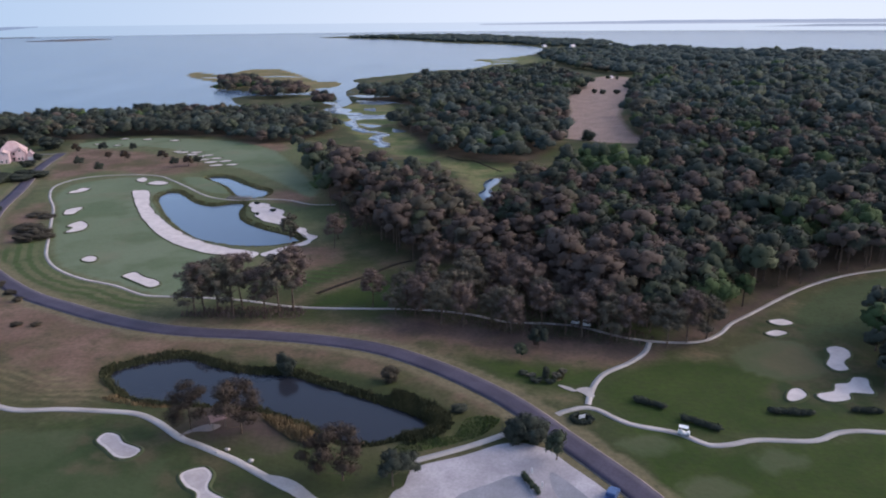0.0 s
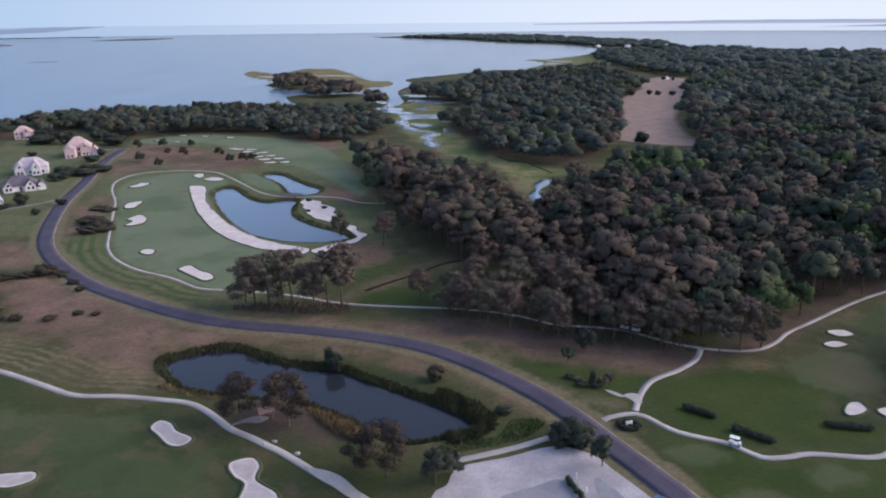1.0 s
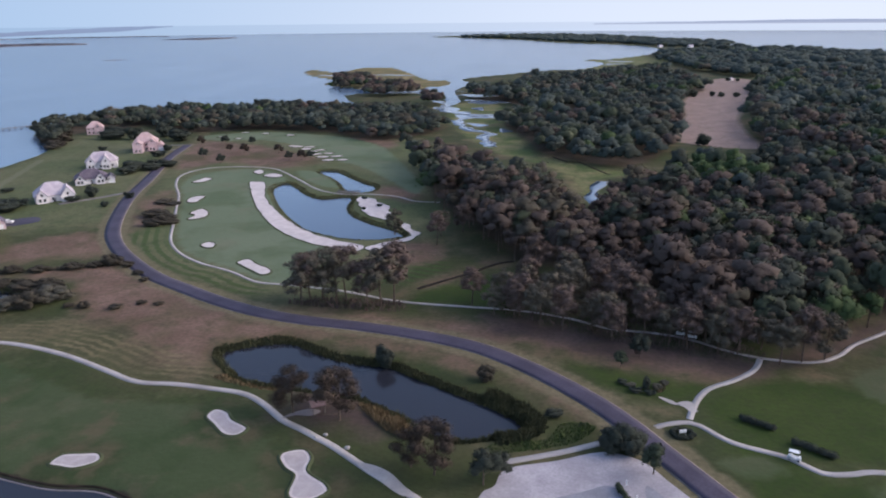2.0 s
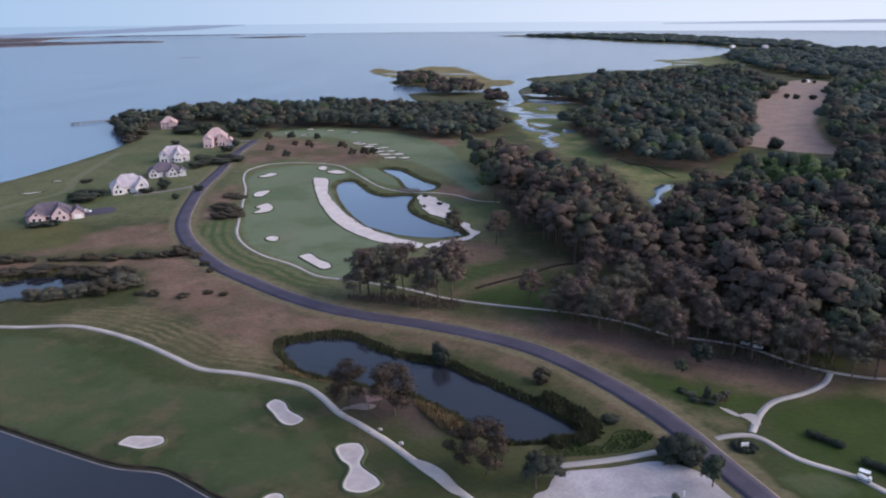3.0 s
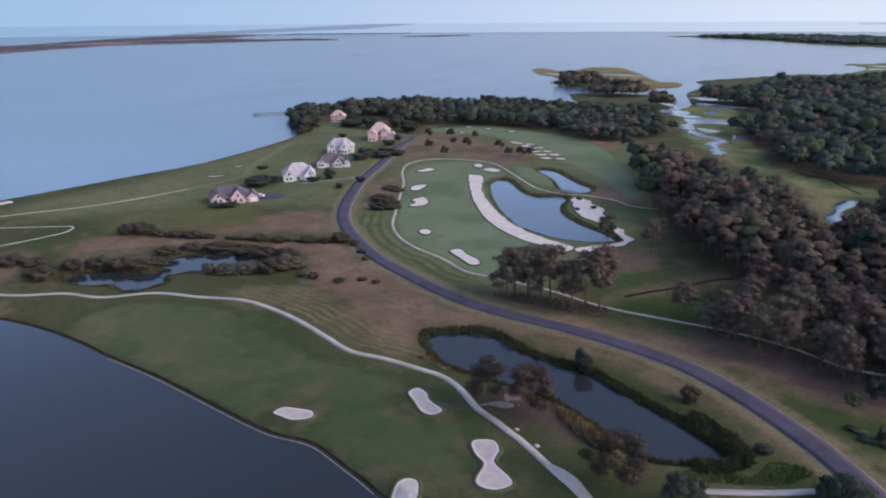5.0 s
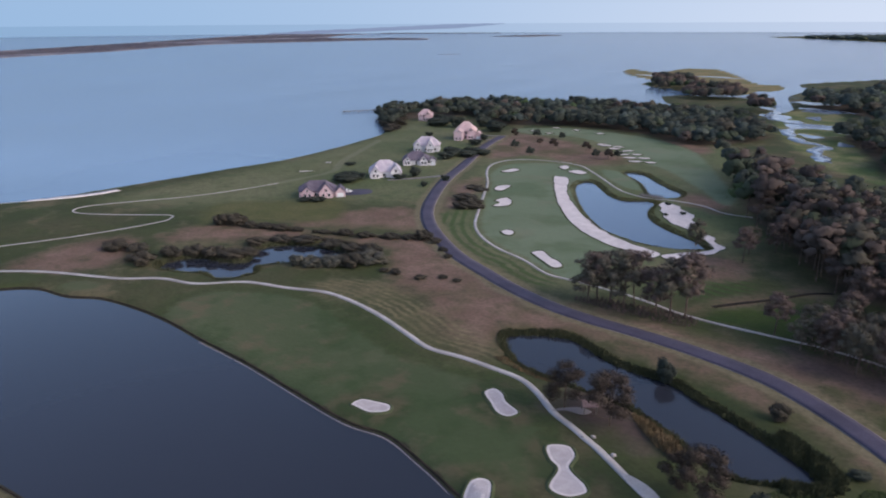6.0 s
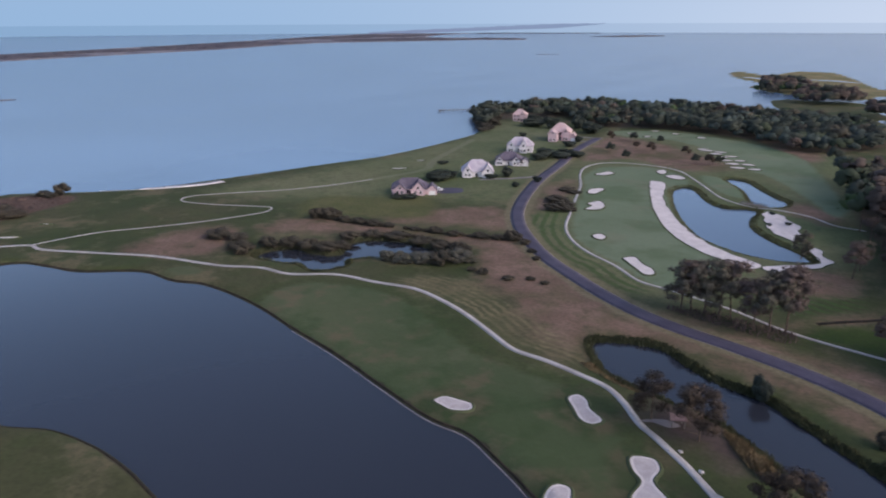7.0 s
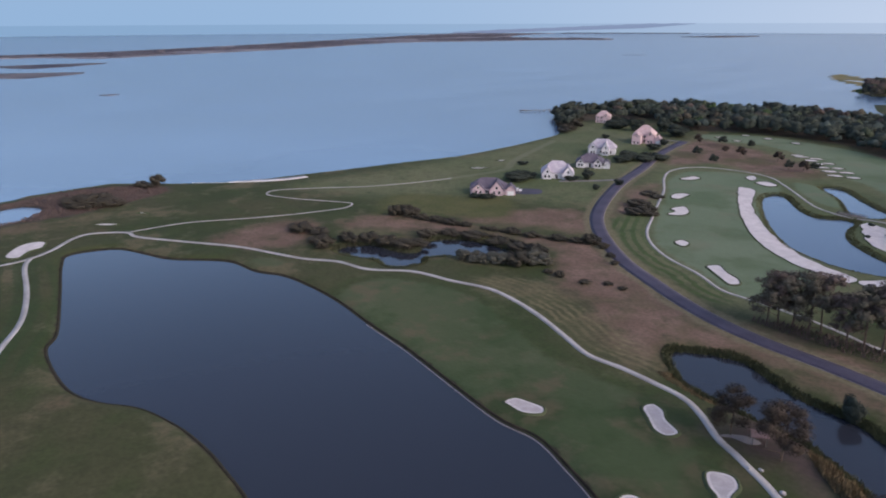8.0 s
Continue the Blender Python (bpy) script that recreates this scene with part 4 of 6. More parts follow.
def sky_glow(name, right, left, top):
    """Pale dusk haze as emitted colour: brighter towards the sunset side, deeper blue above."""
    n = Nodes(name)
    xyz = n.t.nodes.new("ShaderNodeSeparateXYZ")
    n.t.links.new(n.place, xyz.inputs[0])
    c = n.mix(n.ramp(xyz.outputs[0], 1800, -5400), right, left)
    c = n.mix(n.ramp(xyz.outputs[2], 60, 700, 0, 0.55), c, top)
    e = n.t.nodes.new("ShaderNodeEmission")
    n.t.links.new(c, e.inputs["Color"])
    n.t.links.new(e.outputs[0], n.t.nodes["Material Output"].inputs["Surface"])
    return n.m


arc("backdrop_sky", 4960, -180, 180, 50.0, lambda s: 700 + 0 * s, sky_glow("dusk_haze", (0.75, 0.82, 0.94), (0.32, 0.50, 0.73), (0.38, 0.50, 0.70)), "pale lavender dusk haze over the horizon")
# Far sea: the sky's brightness on the water is painted in and emitted
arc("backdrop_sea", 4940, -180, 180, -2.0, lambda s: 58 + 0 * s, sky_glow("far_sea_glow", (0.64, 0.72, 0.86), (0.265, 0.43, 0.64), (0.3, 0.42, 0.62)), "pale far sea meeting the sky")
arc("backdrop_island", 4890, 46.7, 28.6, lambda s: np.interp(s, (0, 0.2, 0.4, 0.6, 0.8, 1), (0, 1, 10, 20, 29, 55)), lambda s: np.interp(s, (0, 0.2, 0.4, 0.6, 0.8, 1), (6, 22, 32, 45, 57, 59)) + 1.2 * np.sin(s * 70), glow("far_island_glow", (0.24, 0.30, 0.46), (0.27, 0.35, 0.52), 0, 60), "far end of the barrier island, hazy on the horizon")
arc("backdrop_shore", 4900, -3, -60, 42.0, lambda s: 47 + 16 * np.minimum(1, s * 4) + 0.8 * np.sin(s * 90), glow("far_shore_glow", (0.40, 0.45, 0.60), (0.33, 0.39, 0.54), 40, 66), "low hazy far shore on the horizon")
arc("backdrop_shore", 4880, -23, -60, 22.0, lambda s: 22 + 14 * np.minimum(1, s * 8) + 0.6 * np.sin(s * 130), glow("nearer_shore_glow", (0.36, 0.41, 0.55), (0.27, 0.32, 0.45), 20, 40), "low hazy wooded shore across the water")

# ---- road and cart paths ----
road_line = dense(spline(ROAD, False), 3.0)
put("road_shoulder", ribbon("road_shoulder", road_line, 6.4, 0.08, VERGE), VERGE, label="thin strip of pale gravel along the road edges", category="road edge", kind="structure")
put("road", ribbon("road", road_line, 5.7, 0.16, ASPHALT, 0.2, 5), ASPHALT, label="winding two-lane asphalt road across the golf course", category="road", kind="structure")
for pts, wide in ((PATH_LAKE, 1.7), (PATH_SPUR, 1.7), (PATH_HOOK, 0.85), (PATH_LOOP, 1.2), (PATH_JOIN, 1.5), (PATH_EAST, 1.5), (PATH_LOT, 1.6)):
    line = dense(spline(pts, False), 2.0)
    put("cart_path", ribbon("cart_path", line, wide, 0.13, CONCRETE), CONCRETE, label="pale concrete golf cart path", category="path", kind="structure")
put("cart_path", patch("cart_path", spline(PATH_APRON, True, 4), 0.16), CONCRETE, label="pale concrete apron where the cart path widens", category="path", kind="structure")
put("cart_path", patch("cart_path", spline(SPUR_SLAB, True, 4), 0.14), CONCRETE, label="broken pale concrete slab beside the path junction", category="path", kind="structure")
put("cart_path", patch("cart_path", spline([(27.2, 150.6), (29.6, 149.6), (31.2, 147.8), (30.2, 147.4), (28.4, 148.8)], True, 4), 0.14), CONCRETE, label="fragment of pale concrete slab beside the path junction", category="path", kind="structure")
put("car_park", patch("car_park", spline(LOT, True, 4), 0.12), GRAVEL, label="pale gravel car park beside the road", category="car park", kind="structure")
put("car_park", patch("car_park", spline([(1.5, 108.5), (8.5, 113), (13.6, 115.5), (15.8, 111), (15.5, 103), (8, 97), (1, 99)], True, 4), 0.14), OLD_PAVING, label="worn bluish paving in the gravel car park", category="car park", kind="structure")
put("car_park", patch("car_park", spline([(20.5, 116.5), (24.5, 111.5), (28.2, 104.5), (25, 103), (20.5, 109.5)], True, 4), 0.14), OLD_PAVING, label="worn bluish parking bays beside the road", category="car park", kind="structure")
line = dense(spline(BEACH, False), 3.0)
put("beach", ribbon("beach", line, 5.5, 0.1, SAND), SAND, label="narrow strip of pale beach sand along the bay", category="beach", kind="structure")
line = outward(WATERS["lake"], 0.75)
put("lake_bank", ribbon("lake_bank", np.vstack([line, line[:1]]), 0.45, 0.1, MUD), MUD, label="thin dark earth bank along the lake edge", category="bank", kind="structure")
line = spline([(-155, 111.8), (-133.7, 109.1), (-111.3, 104.8), (-93.3, 101.7), (-82.3, 102.2), (-72, 98.7), (-63.3, 95.2), (-56.3, 91.4)], False)
put("lake_shallows", ribbon("lake_shallows", dense(line + (-0.1, -0.3), 2.0), 0.3, 0.2, DRIVE), DRIVE, label="pale muddy rim of shallows under the bank", category="bank", kind="structure")
for pts in (DITCH_A, DITCH_B, DITCH_MARSH):
    put("ditch", ribbon("ditch", dense(spline(pts, False), 2.0), 1.6, 0.06, MUD), MUD, label="dark muddy drainage ditch through the grass", category="ditch", kind="structure")
for pts in ([(-248, 392), (-238, 396), (-231, 403)], [(-275, 440), (-264, 446), (-248, 452)], [(-285, 460), (-272, 466), (-254, 470)], [(-234, 300), (-222, 314), (-212, 330)]):
    put("driveway", ribbon("driveway", dense(spline(pts, False), 2.0), 3.2, 0.1, DRIVE), DRIVE, label="pale house driveway off the road", category="driveway", kind="structure")
put("driveway", patch("driveway", spline([(-236, 262), (-229, 262), (-222, 270), (-228, 277), (-236, 272)], True, 4), 0.1), ASPHALT, label="dark asphalt forecourt beside a house", category="driveway", kind="structure")
# ---- bunkers: a dish of sand inside a turf lip ----
def bunker(pts, label, group, lip=0.35, ragged=0.0, floor_inset=0.0):
    line = spline(pts, True, 5)
    if ragged:
        line = dense(np.vstack([line, line[:1]]), 1.6)[:-1]
        line = outward(line, ragged * np.array([noise.noise((a / 8, b / 8, 5)) for a, b in line])[:, None])
    c = line.mean(0)
    at = pose(c[0], c[1], ground_z(*c))
    ob = thing("bunker", at, label, "bunker", group)
    shift = Vector((c[0], c[1], at.translation.z))
    me = patch("sand", outward(line, 0.1), 0.2)
    me.transform(Matrix.Translation(-shift))
    put("sand", me, SAND, ob)
    if floor_inset:
        inner = outward(line, -floor_inset)
        me = patch("raked_floor", inner, 0.215)
        me.transform(Matrix.Translation(-shift))
        put("raked_floor", me, SAND_DARKER, ob, "slightly darker raked sand")
    n = len(line)
    rows = []
    for d, up in ((0.65, -0.05), (0.25, lip * 0.8 + 0.1), (0.08, lip + 0.12), (-0.1, lip * 0.8 + 0.1), (-0.22, 0.12)):
        p = outward(line, d)
        rows.append(np.column_stack([p, height(p[:, 0], p[:, 1]) + up]))
    k = np.arange(n)
    faces = np.concatenate([np.stack([k + r * n, (k + 1) % n + r * n, (k + 1) % n + (r + 1) * n, k + (r + 1) * n], 1) for r in range(4)])
    me = mesh_of("turf_lip", np.concatenate(rows) - np.array(shift), faces, smooth=True)
    put("turf_lip", me, LIP, ob, "rough turf lip")
    return ob


for key, pts in BUNKERS.items():
    side = key.split("_")[0]
    bunker(pts, "pale sand bunker with a rounded turf lip", {"loop": "bunkers round the inner fairway", "lake": "bunkers along the lake fairway", "east": "bunkers round the eastern green"}.get(side, "bunkers far off"), 0.3, floor_inset=0.75 if side == "lake" else 0.0)
bunker(WASTE_CRESCENT, "long crescent of pale waste sand along the pond", "waste bunkers", 0.15, 1.1)
bunker(WASTE_POINT, "broad pale sand bank on the pond's point", "waste bunkers", 0.15, 2.6)
bunker(WASTE_TAIL, "ragged tail of pale sand round the pond's end", "waste bunkers", 0.15, 2.6)
for x, y in PEWS:
    across, deep = random.uniform(3.4, 4.6), random.uniform(2.3, 3.0)
    pts = []
    for k in range(9):
        t = 2 * math.pi * k / 9
        u, w = across * math.cos(t) + random.uniform(-0.4, 0.4), deep * math.sin(t) + random.uniform(-0.5, 0.5)
        pts.append((x + 0.94 * u - 0.34 * w, y + 0.34 * u + 0.94 * w))
    bunker(pts, "small pale sand bunker in a staggered cluster", "bunkers in the staggered cluster", 0.25)
# ---- trees: trunks, limbs and crowns of leaf clumps ----
PHI = (1 + 5**0.5) / 2
ICO_V = np.array([(-1, PHI, 0), (1, PHI, 0), (-1, -PHI, 0), (1, -PHI, 0), (0, -1, PHI), (0, 1, PHI), (0, -1, -PHI), (0, 1, -PHI), (PHI, 0, -1), (PHI, 0, 1), (-PHI, 0, -1), (-PHI, 0, 1)]) / (1 + PHI**2) ** 0.5
ICO_F = np.array([(0, 11, 5), (0, 5, 1), (0, 1, 7), (0, 7, 10), (0, 10, 11), (1, 5, 9), (5, 11, 4), (11, 10, 2), (10, 7, 6), (7, 1, 8), (3, 9, 4), (3, 4, 2), (3, 2, 6), (3, 6, 8), (3, 8, 9), (4, 9, 5), (2, 4, 11), (6, 2, 10), (8, 6, 7), (9, 8, 1)])


def clumps(c, r, jag=0.28):
    """Uneven leaf clumps at centres c with radii r (both N x 3): corners and triangles."""
    n = len(c)
    turn = rng.uniform(0, 2 * math.pi, n)
    tilt = rng.uniform(-0.6, 0.6, n)
    v = ICO_V[None] * (1 + rng.uniform(-jag, jag, (n, 12, 1)))
    v = np.stack([v[..., 0], v[..., 1] * np.cos(tilt)[:, None] - v[..., 2] * np.sin(tilt)[:, None], v[..., 1] * np.sin(tilt)[:, None] + v[..., 2] * np.cos(tilt)[:, None]], -1)
    v = np.stack([v[..., 0] * np.cos(turn)[:, None] - v[..., 1] * np.sin(turn)[:, None], v[..., 0] * np.sin(turn)[:, None] + v[..., 1] * np.cos(turn)[:, None], v[..., 2]], -1)
    v = v * r[:, None, :] + c[:, None, :]
    f = ICO_F[None] + 12 * np.arange(n)[:, None, None]
    return v.reshape(-1, 3), f.reshape(-1, 3)


def sprays(c, size, facing=None):
    """Leaf sprays: one uneven triangle at each centre, turned roughly as told."""
    n = len(c)
    d = rng.normal(0, 1, (n, 3)) if facing is None else facing + rng.normal(0, 0.17, (n, 3))
    d /= np.linalg.norm(d, axis=1)[:, None]
    u = np.cross(d, rng.normal(0, 1, (n, 3)))
    u /= np.linalg.norm(u, axis=1)[:, None]
    w = np.cross(d, u)
    a = np.array([0, 2.1, 4.2]) + rng.uniform(-0.5, 0.5, (n, 3))
    r = size * rng.uniform(0.55, 1.25, (n, 3))
    v = c[:, None, :] + (np.cos(a) * r)[..., None] * u[:, None, :] + (np.sin(a) * r)[..., None] * w[:, None, :]
    return v.reshape(-1, 3), np.arange(3 * n).reshape(-1, 3)


def join(*pieces):
    v, f, k = [], [], 0
    for a, b in pieces:
        v.append(a)
        f.append(b + k)
        k += len(a)
    return np.concatenate(v), np.concatenate(f)


def dome(n, low=-0.35):
    """Even directions over a crown, none below low."""
    z = rng.uniform(low, 1, n)
    a = np.arange(n) * 2.399963 + rng.uniform(-0.3, 0.3, n) + rng.uniform(0, 6.28)
    s = np.sqrt(1 - z * z)
    return np.column_stack([s * np.cos(a), s * np.sin(a), z])


def leafy(c, r, leaves, size, fill=0.62, jag=0.3):
    """Lobes at c with radii r: a knobbly mass in each, and leaf sprays over it."""
    share = r[:, 0] ** 2 / np.sum(r[:, 0] ** 2)
    k = rng.choice(len(c), leaves, p=share)
    d = rng.normal(0, 1, (leaves, 3))
    d /= np.linalg.norm(d, axis=1)[:, None]
    d[:, 2] = np.abs(d[:, 2]) * rng.choice((1, 1, 1, -0.8), leaves)
    return join(sprays(c[k] + d * r[k] * rng.uniform(max(0.7, fill - 0.05), 1.12, (leaves, 1)), size, d), clumps(c, r * fill, jag))


def broad_crown(h, w, n, leaves, fill=0.75, size=None, low=-0.55):
    """A rounded, uneven crown of lobes."""
    d = dome(n, low)
    mid = np.array([0, 0, h * 0.56])
    reach = np.array([w / 2, w / 2, h * 0.42])
    c = mid + d * reach * rng.uniform(0.45, 0.8, (n, 1))
    r = np.full((n, 3), w * 0.74 / n**0.5) * rng.uniform(0.75, 1.25, (n, 1)) * (1, 1, 0.9)
    return leafy(c, r, leaves, size or (w * w * 1.9 / leaves) ** 0.5, fill)


def pine_crown(h, w, n, leaves, bare=0.5, fill=0.5, size=None):
    """A more open crown of flattened tufts on the upper part of the tree."""
    d = dome(n, -0.8)
    mid = np.array([0, 0, h * (bare + 1) / 2])
    reach = np.array([w / 2, w / 2, h * (1 - bare) / 2])
    c = mid + d * reach * rng.uniform(0.3, 0.85, (n, 1)) ** 0.6
    r = np.full((n, 3), w * 0.9 / n**0.5) * rng.uniform(0.65, 1.3, (n, 1)) * (1, 1, 0.7)
    return leafy(c, r, leaves, size or (w * w * 2.1 / leaves) ** 0.5, fill)


def soften(me, radial, share):
    """Shade foliage partly as the round mass that its leaves make up."""
    own = np.empty(len(me.vertices) * 3, np.float32)
    me.vertex_normals.foreach_get("vector", own)
    n = own.reshape(-1, 3) * (1 - share) + radial * share
    n /= np.linalg.norm(n, axis=1)[:, None] + 1e-9
    me.normals_split_custom_set_from_vertices(n.tolist())


def stem(a, b, ra, rb, sides=6):
    """A tapered round piece of wood from a to b."""
    a, b = np.array(a, float), np.array(b, float)
    d = (b - a) / np.linalg.norm(b - a)
    u = np.cross(d, (0.3, 0.9, 0.1))
    u /= np.linalg.norm(u)
    w = np.cross(d, u)
    t = np.linspace(0, 2 * math.pi, sides + 1)[:-1]
    ring = np.cos(t)[:, None] * u + np.sin(t)[:, None] * w
    v = np.concatenate([a + ring * ra, b + ring * rb])
    k = np.arange(sides)
    f = np.concatenate([np.stack([k, (k + 1) % sides, sides + (k + 1) % sides], 1), np.stack([k, sides + (k + 1) % sides, sides + k], 1)])
    return v, f


def wood(h, w, bare, thick, limbs=6):
    lean = rng.normal(0, 0.02, 2) * h
    pieces = [stem((0, 0, -0.3), (lean[0], lean[1], h * 0.5), thick, thick * 0.7), stem((lean[0], lean[1], h * 0.5), (lean[0] * 1.5, lean[1] * 1.5, h * 0.92), thick * 0.7, thick * 0.2)]
    for k in range(limbs):
        z = h * (bare + (0.85 - bare) * k / limbs)
        a = k * 2.4
        pieces.append(stem((lean[0], lean[1], z), (math.cos(a) * w * 0.36, math.sin(a) * w * 0.36, z + h * 0.09), thick * 0.35, thick * 0.1, 4))
    return join(*pieces)


def make_tree(name, kind, h, w, n, loose, leaf, label, category, bare=0.5, fill=0.5):
    """One tree at the origin: trunk with limbs, and crown."""
    ob = thing(name, Matrix(), label, category)
    v, f = wood(h, w, bare if kind == "pine" else 0.3, h * 0.014 + 0.06)
    put("trunk", mesh_of("trunk", v, f, smooth=True), BARK, ob, "grey-brown bark")
    v, f = pine_crown(h, w, n, loose, bare, fill) if kind == "pine" else broad_crown(h, w, n, loose)
    put("crown", mesh_of("crown", v, f, smooth=True), leaf, ob)
    return ob


def plant(ob, x, y, size=1.0, turn=None, group=""):
    m = pose(x, y, ground_z(x, y), 0, 0, random.uniform(0, 360) if turn is None else turn)
    t = copy_thing(ob, m)
    t.scale = (size, size, size * random.uniform(0.93, 1.07))
    if group:
        t["group"] = group
    return t


def discard(obs):
    for ob in obs:
        for o in (*ob.children_recursive, ob):
            bpy.data.objects.remove(o)


# pines that stand singly between the road and the woods
pines = [make_tree("pine_tree", "pine", 14.0 + 1.2 * k, 9.4 + 0.7 * k, 26, 2200, PINE_OPEN_BROWN if k % 2 else PINE_OPEN, "tall pine tree with a bare trunk and open brownish crown", "tree", 0.1 + 0.08 * k) for k in range(4)]
for k, (x, y) in enumerate(SPARSE_PINES):
    plant(pines[k % 4], x, y, random.uniform(1.0, 1.25) if k < 8 else random.uniform(0.72, 1.0), group="pines between road and woods")
STAND = spline([(-9, 232), (14, 222), (35, 196), (57, 178), (50, 172), (28, 176), (4, 186), (-14, 197), (-12, 215)])
lo, hi = STAND.min(0), STAND.max(0)
for x in np.arange(lo[0], hi[0], 10.4):
    for y in np.arange(lo[1], hi[1], 10.4):
        px, py = x + random.uniform(-2.5, 2.5), y + random.uniform(-2.5, 2.5)
        if edge_distance(np.array([px]), np.array([py]), STAND)[0] > 0:
            plant(pines[random.choice((1, 3, 1, 0, 2))], px, py, random.uniform(0.65, 1.0), group="pines between road and woods")
discard(pines)
# small round trees on the dry meadow
small = [make_tree("small_tree", "broad", 7.4, 7.2, 16, 700, PINE_DARK if k else OAK_DARK, "small round dark-leaved tree on dry meadow grass", "tree") for k in range(2)]
for k, (x, y) in enumerate(ORCHARD):
    plant(small[k % 2], x, y, random.uniform(0.75, 1.0), group="small trees on the dry meadow")
discard(small)


# ---- woods ----
def scatter(shape, spacing, keep=None):
    """Uneven rows of places inside an outline, a set distance apart."""
    shape = np.asarray(shape)
    lo, hi = shape.min(0), shape.max(0)
    x, y = [a.ravel() for a in np.meshgrid(np.arange(lo[0], hi[0], spacing), np.arange(lo[1], hi[1], spacing))]
    x, y = x + rng.uniform(-0.42, 0.42, x.shape) * spacing, y + rng.uniform(-0.42, 0.42, x.shape) * spacing
    ok = edge_distance(x, y, shape) > 0
    if keep is not None:
        ok &= keep(x, y)
    return x[ok], y[ok]


def woodland(name, x, y, h, w, n, loose, label, pine=0.4, trunks=False, brown=0.3, dark=0.0, blue=0.0, light=0.45, bare=0.35):
    """Many trees in one mesh; each has its own shape, size and tone."""
    V, F, S, R, tones, k = [], [], [], [], [], 0
    z = height(x, y)
    spray = w * 0.055
    stand = np.array([noise.noise((a / 60, b / 60, 3)) for a, b in zip(x, y)])
    tone = stand + rng.normal(0, 0.2, len(x))
    for a, b, c, t, st in zip(x, y, z, tone, stand):
        s = rng.uniform(0.7, 1.2) * (1 + 0.34 * noise.noise((a / 38, b / 38, 8)))
        mine = len(V)
        if rng.uniform() < pine - 0.7 * st:
            v, f = pine_crown(h * s, w * s, n, loose, bare, 0.68, spray)
            slot = 1 if rng.uniform() < brown - 0.3 * t else 0
            slot = 4 if slot == 0 and rng.uniform() < min(0.8, max(0.0, (a + 0.2 * b) / 200)) else slot
        else:
            v, f = broad_crown(h * s * 0.95, w * s, n, loose, 0.74, spray, -0.2)
            slot = 3 if t > light else 4 if t < -0.1 else 2
        if rng.uniform() < dark:
            slot = 4
        # blue: share of trees given the haze-tinted leaves
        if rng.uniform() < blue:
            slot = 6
        V.append(v + (a, b, c))
        F.append(f + k)
        S.append(np.full(len(f), slot))
        R.append((v - (0, 0, h * s * 0.5)) / (w * s / 2, w * s / 2, h * s * 0.45))
        k += len(v)
        if trunks:
            v, f = stem((a, b, c - 0.3), (a, b, c + h * s * 0.75), 0.3, 0.14, 5)
            V.append(v)
            F.append(f + k)
            S.append(np.full(len(f), 5))
            R.append(v * (1, 1, 0) - (a, b, 0))
            k += len(v)
        tones.append(np.full(sum(len(q) for q in V[mine:]), rng.uniform()))
    me = mesh_of(name, np.concatenate(V), np.concatenate(F), np.concatenate(S), True)
    me.attributes.new("tone", "FLOAT", "POINT").data.foreach_set("value", np.concatenate(tones).astype(np.float32))
    soften(me, np.concatenate(R), 0.78)
    put(name, me, [PINE, PINE_BROWN, OAK, OAK_LIGHT, OAK_DARK, BARK, OAK_HAZED], label=label, category="woods", kind="stuff")


far = lambda x, y: np.hypot(x, y)
by_creek = lambda x, y: edge_distance(x, y, np.array([(20, 306), (23, 333), (29, 382)], float), False) > 8.5
near_edge = lambda x, y: (far(x, y) < 330) & by_creek(x, y)
mid_zone = lambda x, y: (far(x, y) >= 330) & (far(x, y) < 620) & by_creek(x, y)
x, y = scatter(WOOD_MAIN, 6.8, lambda x, y: near_edge(x, y) & (x < 60))
woodland("pine_wood_edge", x, y, 16.0, 9.6, 14, 420, "dense pine wood with brownish crowns and bare trunks", 0.75, True, 0.65, light=0.5, bare=0.42)
x, y = scatter(WOOD_MAIN, 7.0, lambda x, y: near_edge(x, y) & (x >= 60) & (x < 330))
woodland("forest_edge", x, y, 15.5, 9.8, 14, 380, "dense mixed pine and oak forest with green and brown crowns", 0.42, True, 0.6, light=0.2)
x, y = scatter(WOOD_MAIN, 8.8, lambda x, y: mid_zone(x, y) & (x < 520))
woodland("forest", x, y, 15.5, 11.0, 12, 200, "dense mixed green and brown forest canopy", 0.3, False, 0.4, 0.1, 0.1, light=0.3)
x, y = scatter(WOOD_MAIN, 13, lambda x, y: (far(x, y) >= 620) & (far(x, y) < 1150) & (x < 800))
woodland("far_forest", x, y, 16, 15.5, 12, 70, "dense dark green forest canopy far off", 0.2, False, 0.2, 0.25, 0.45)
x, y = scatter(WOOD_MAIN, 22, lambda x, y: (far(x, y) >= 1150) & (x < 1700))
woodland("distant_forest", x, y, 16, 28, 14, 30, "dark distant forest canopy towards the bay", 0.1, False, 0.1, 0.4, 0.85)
clearing = lambda x, y: (((x + 54) / 15) ** 2 + ((y - 925) / 42) ** 2 > 1) & (((x - 16) / 13) ** 2 + ((y - 628) / 44) ** 2 > 1)
x, y = scatter(WOODS[1], 11, clearing)
woodland("marsh_wood", x, y, 13.5, 13.5, 14, 170, "dark rounded trees in a wood beside the marsh", 0.3, False, 0.35, 0.3, 0.3)
x, y = scatter(WOODS[2], 8.5)
woodland("shore_wood", x, y, 9.6, 10.0, 12, 140, "dark belt of trees between fairway and bay", 0.3, False, 0.25, 0.65, 0.2)
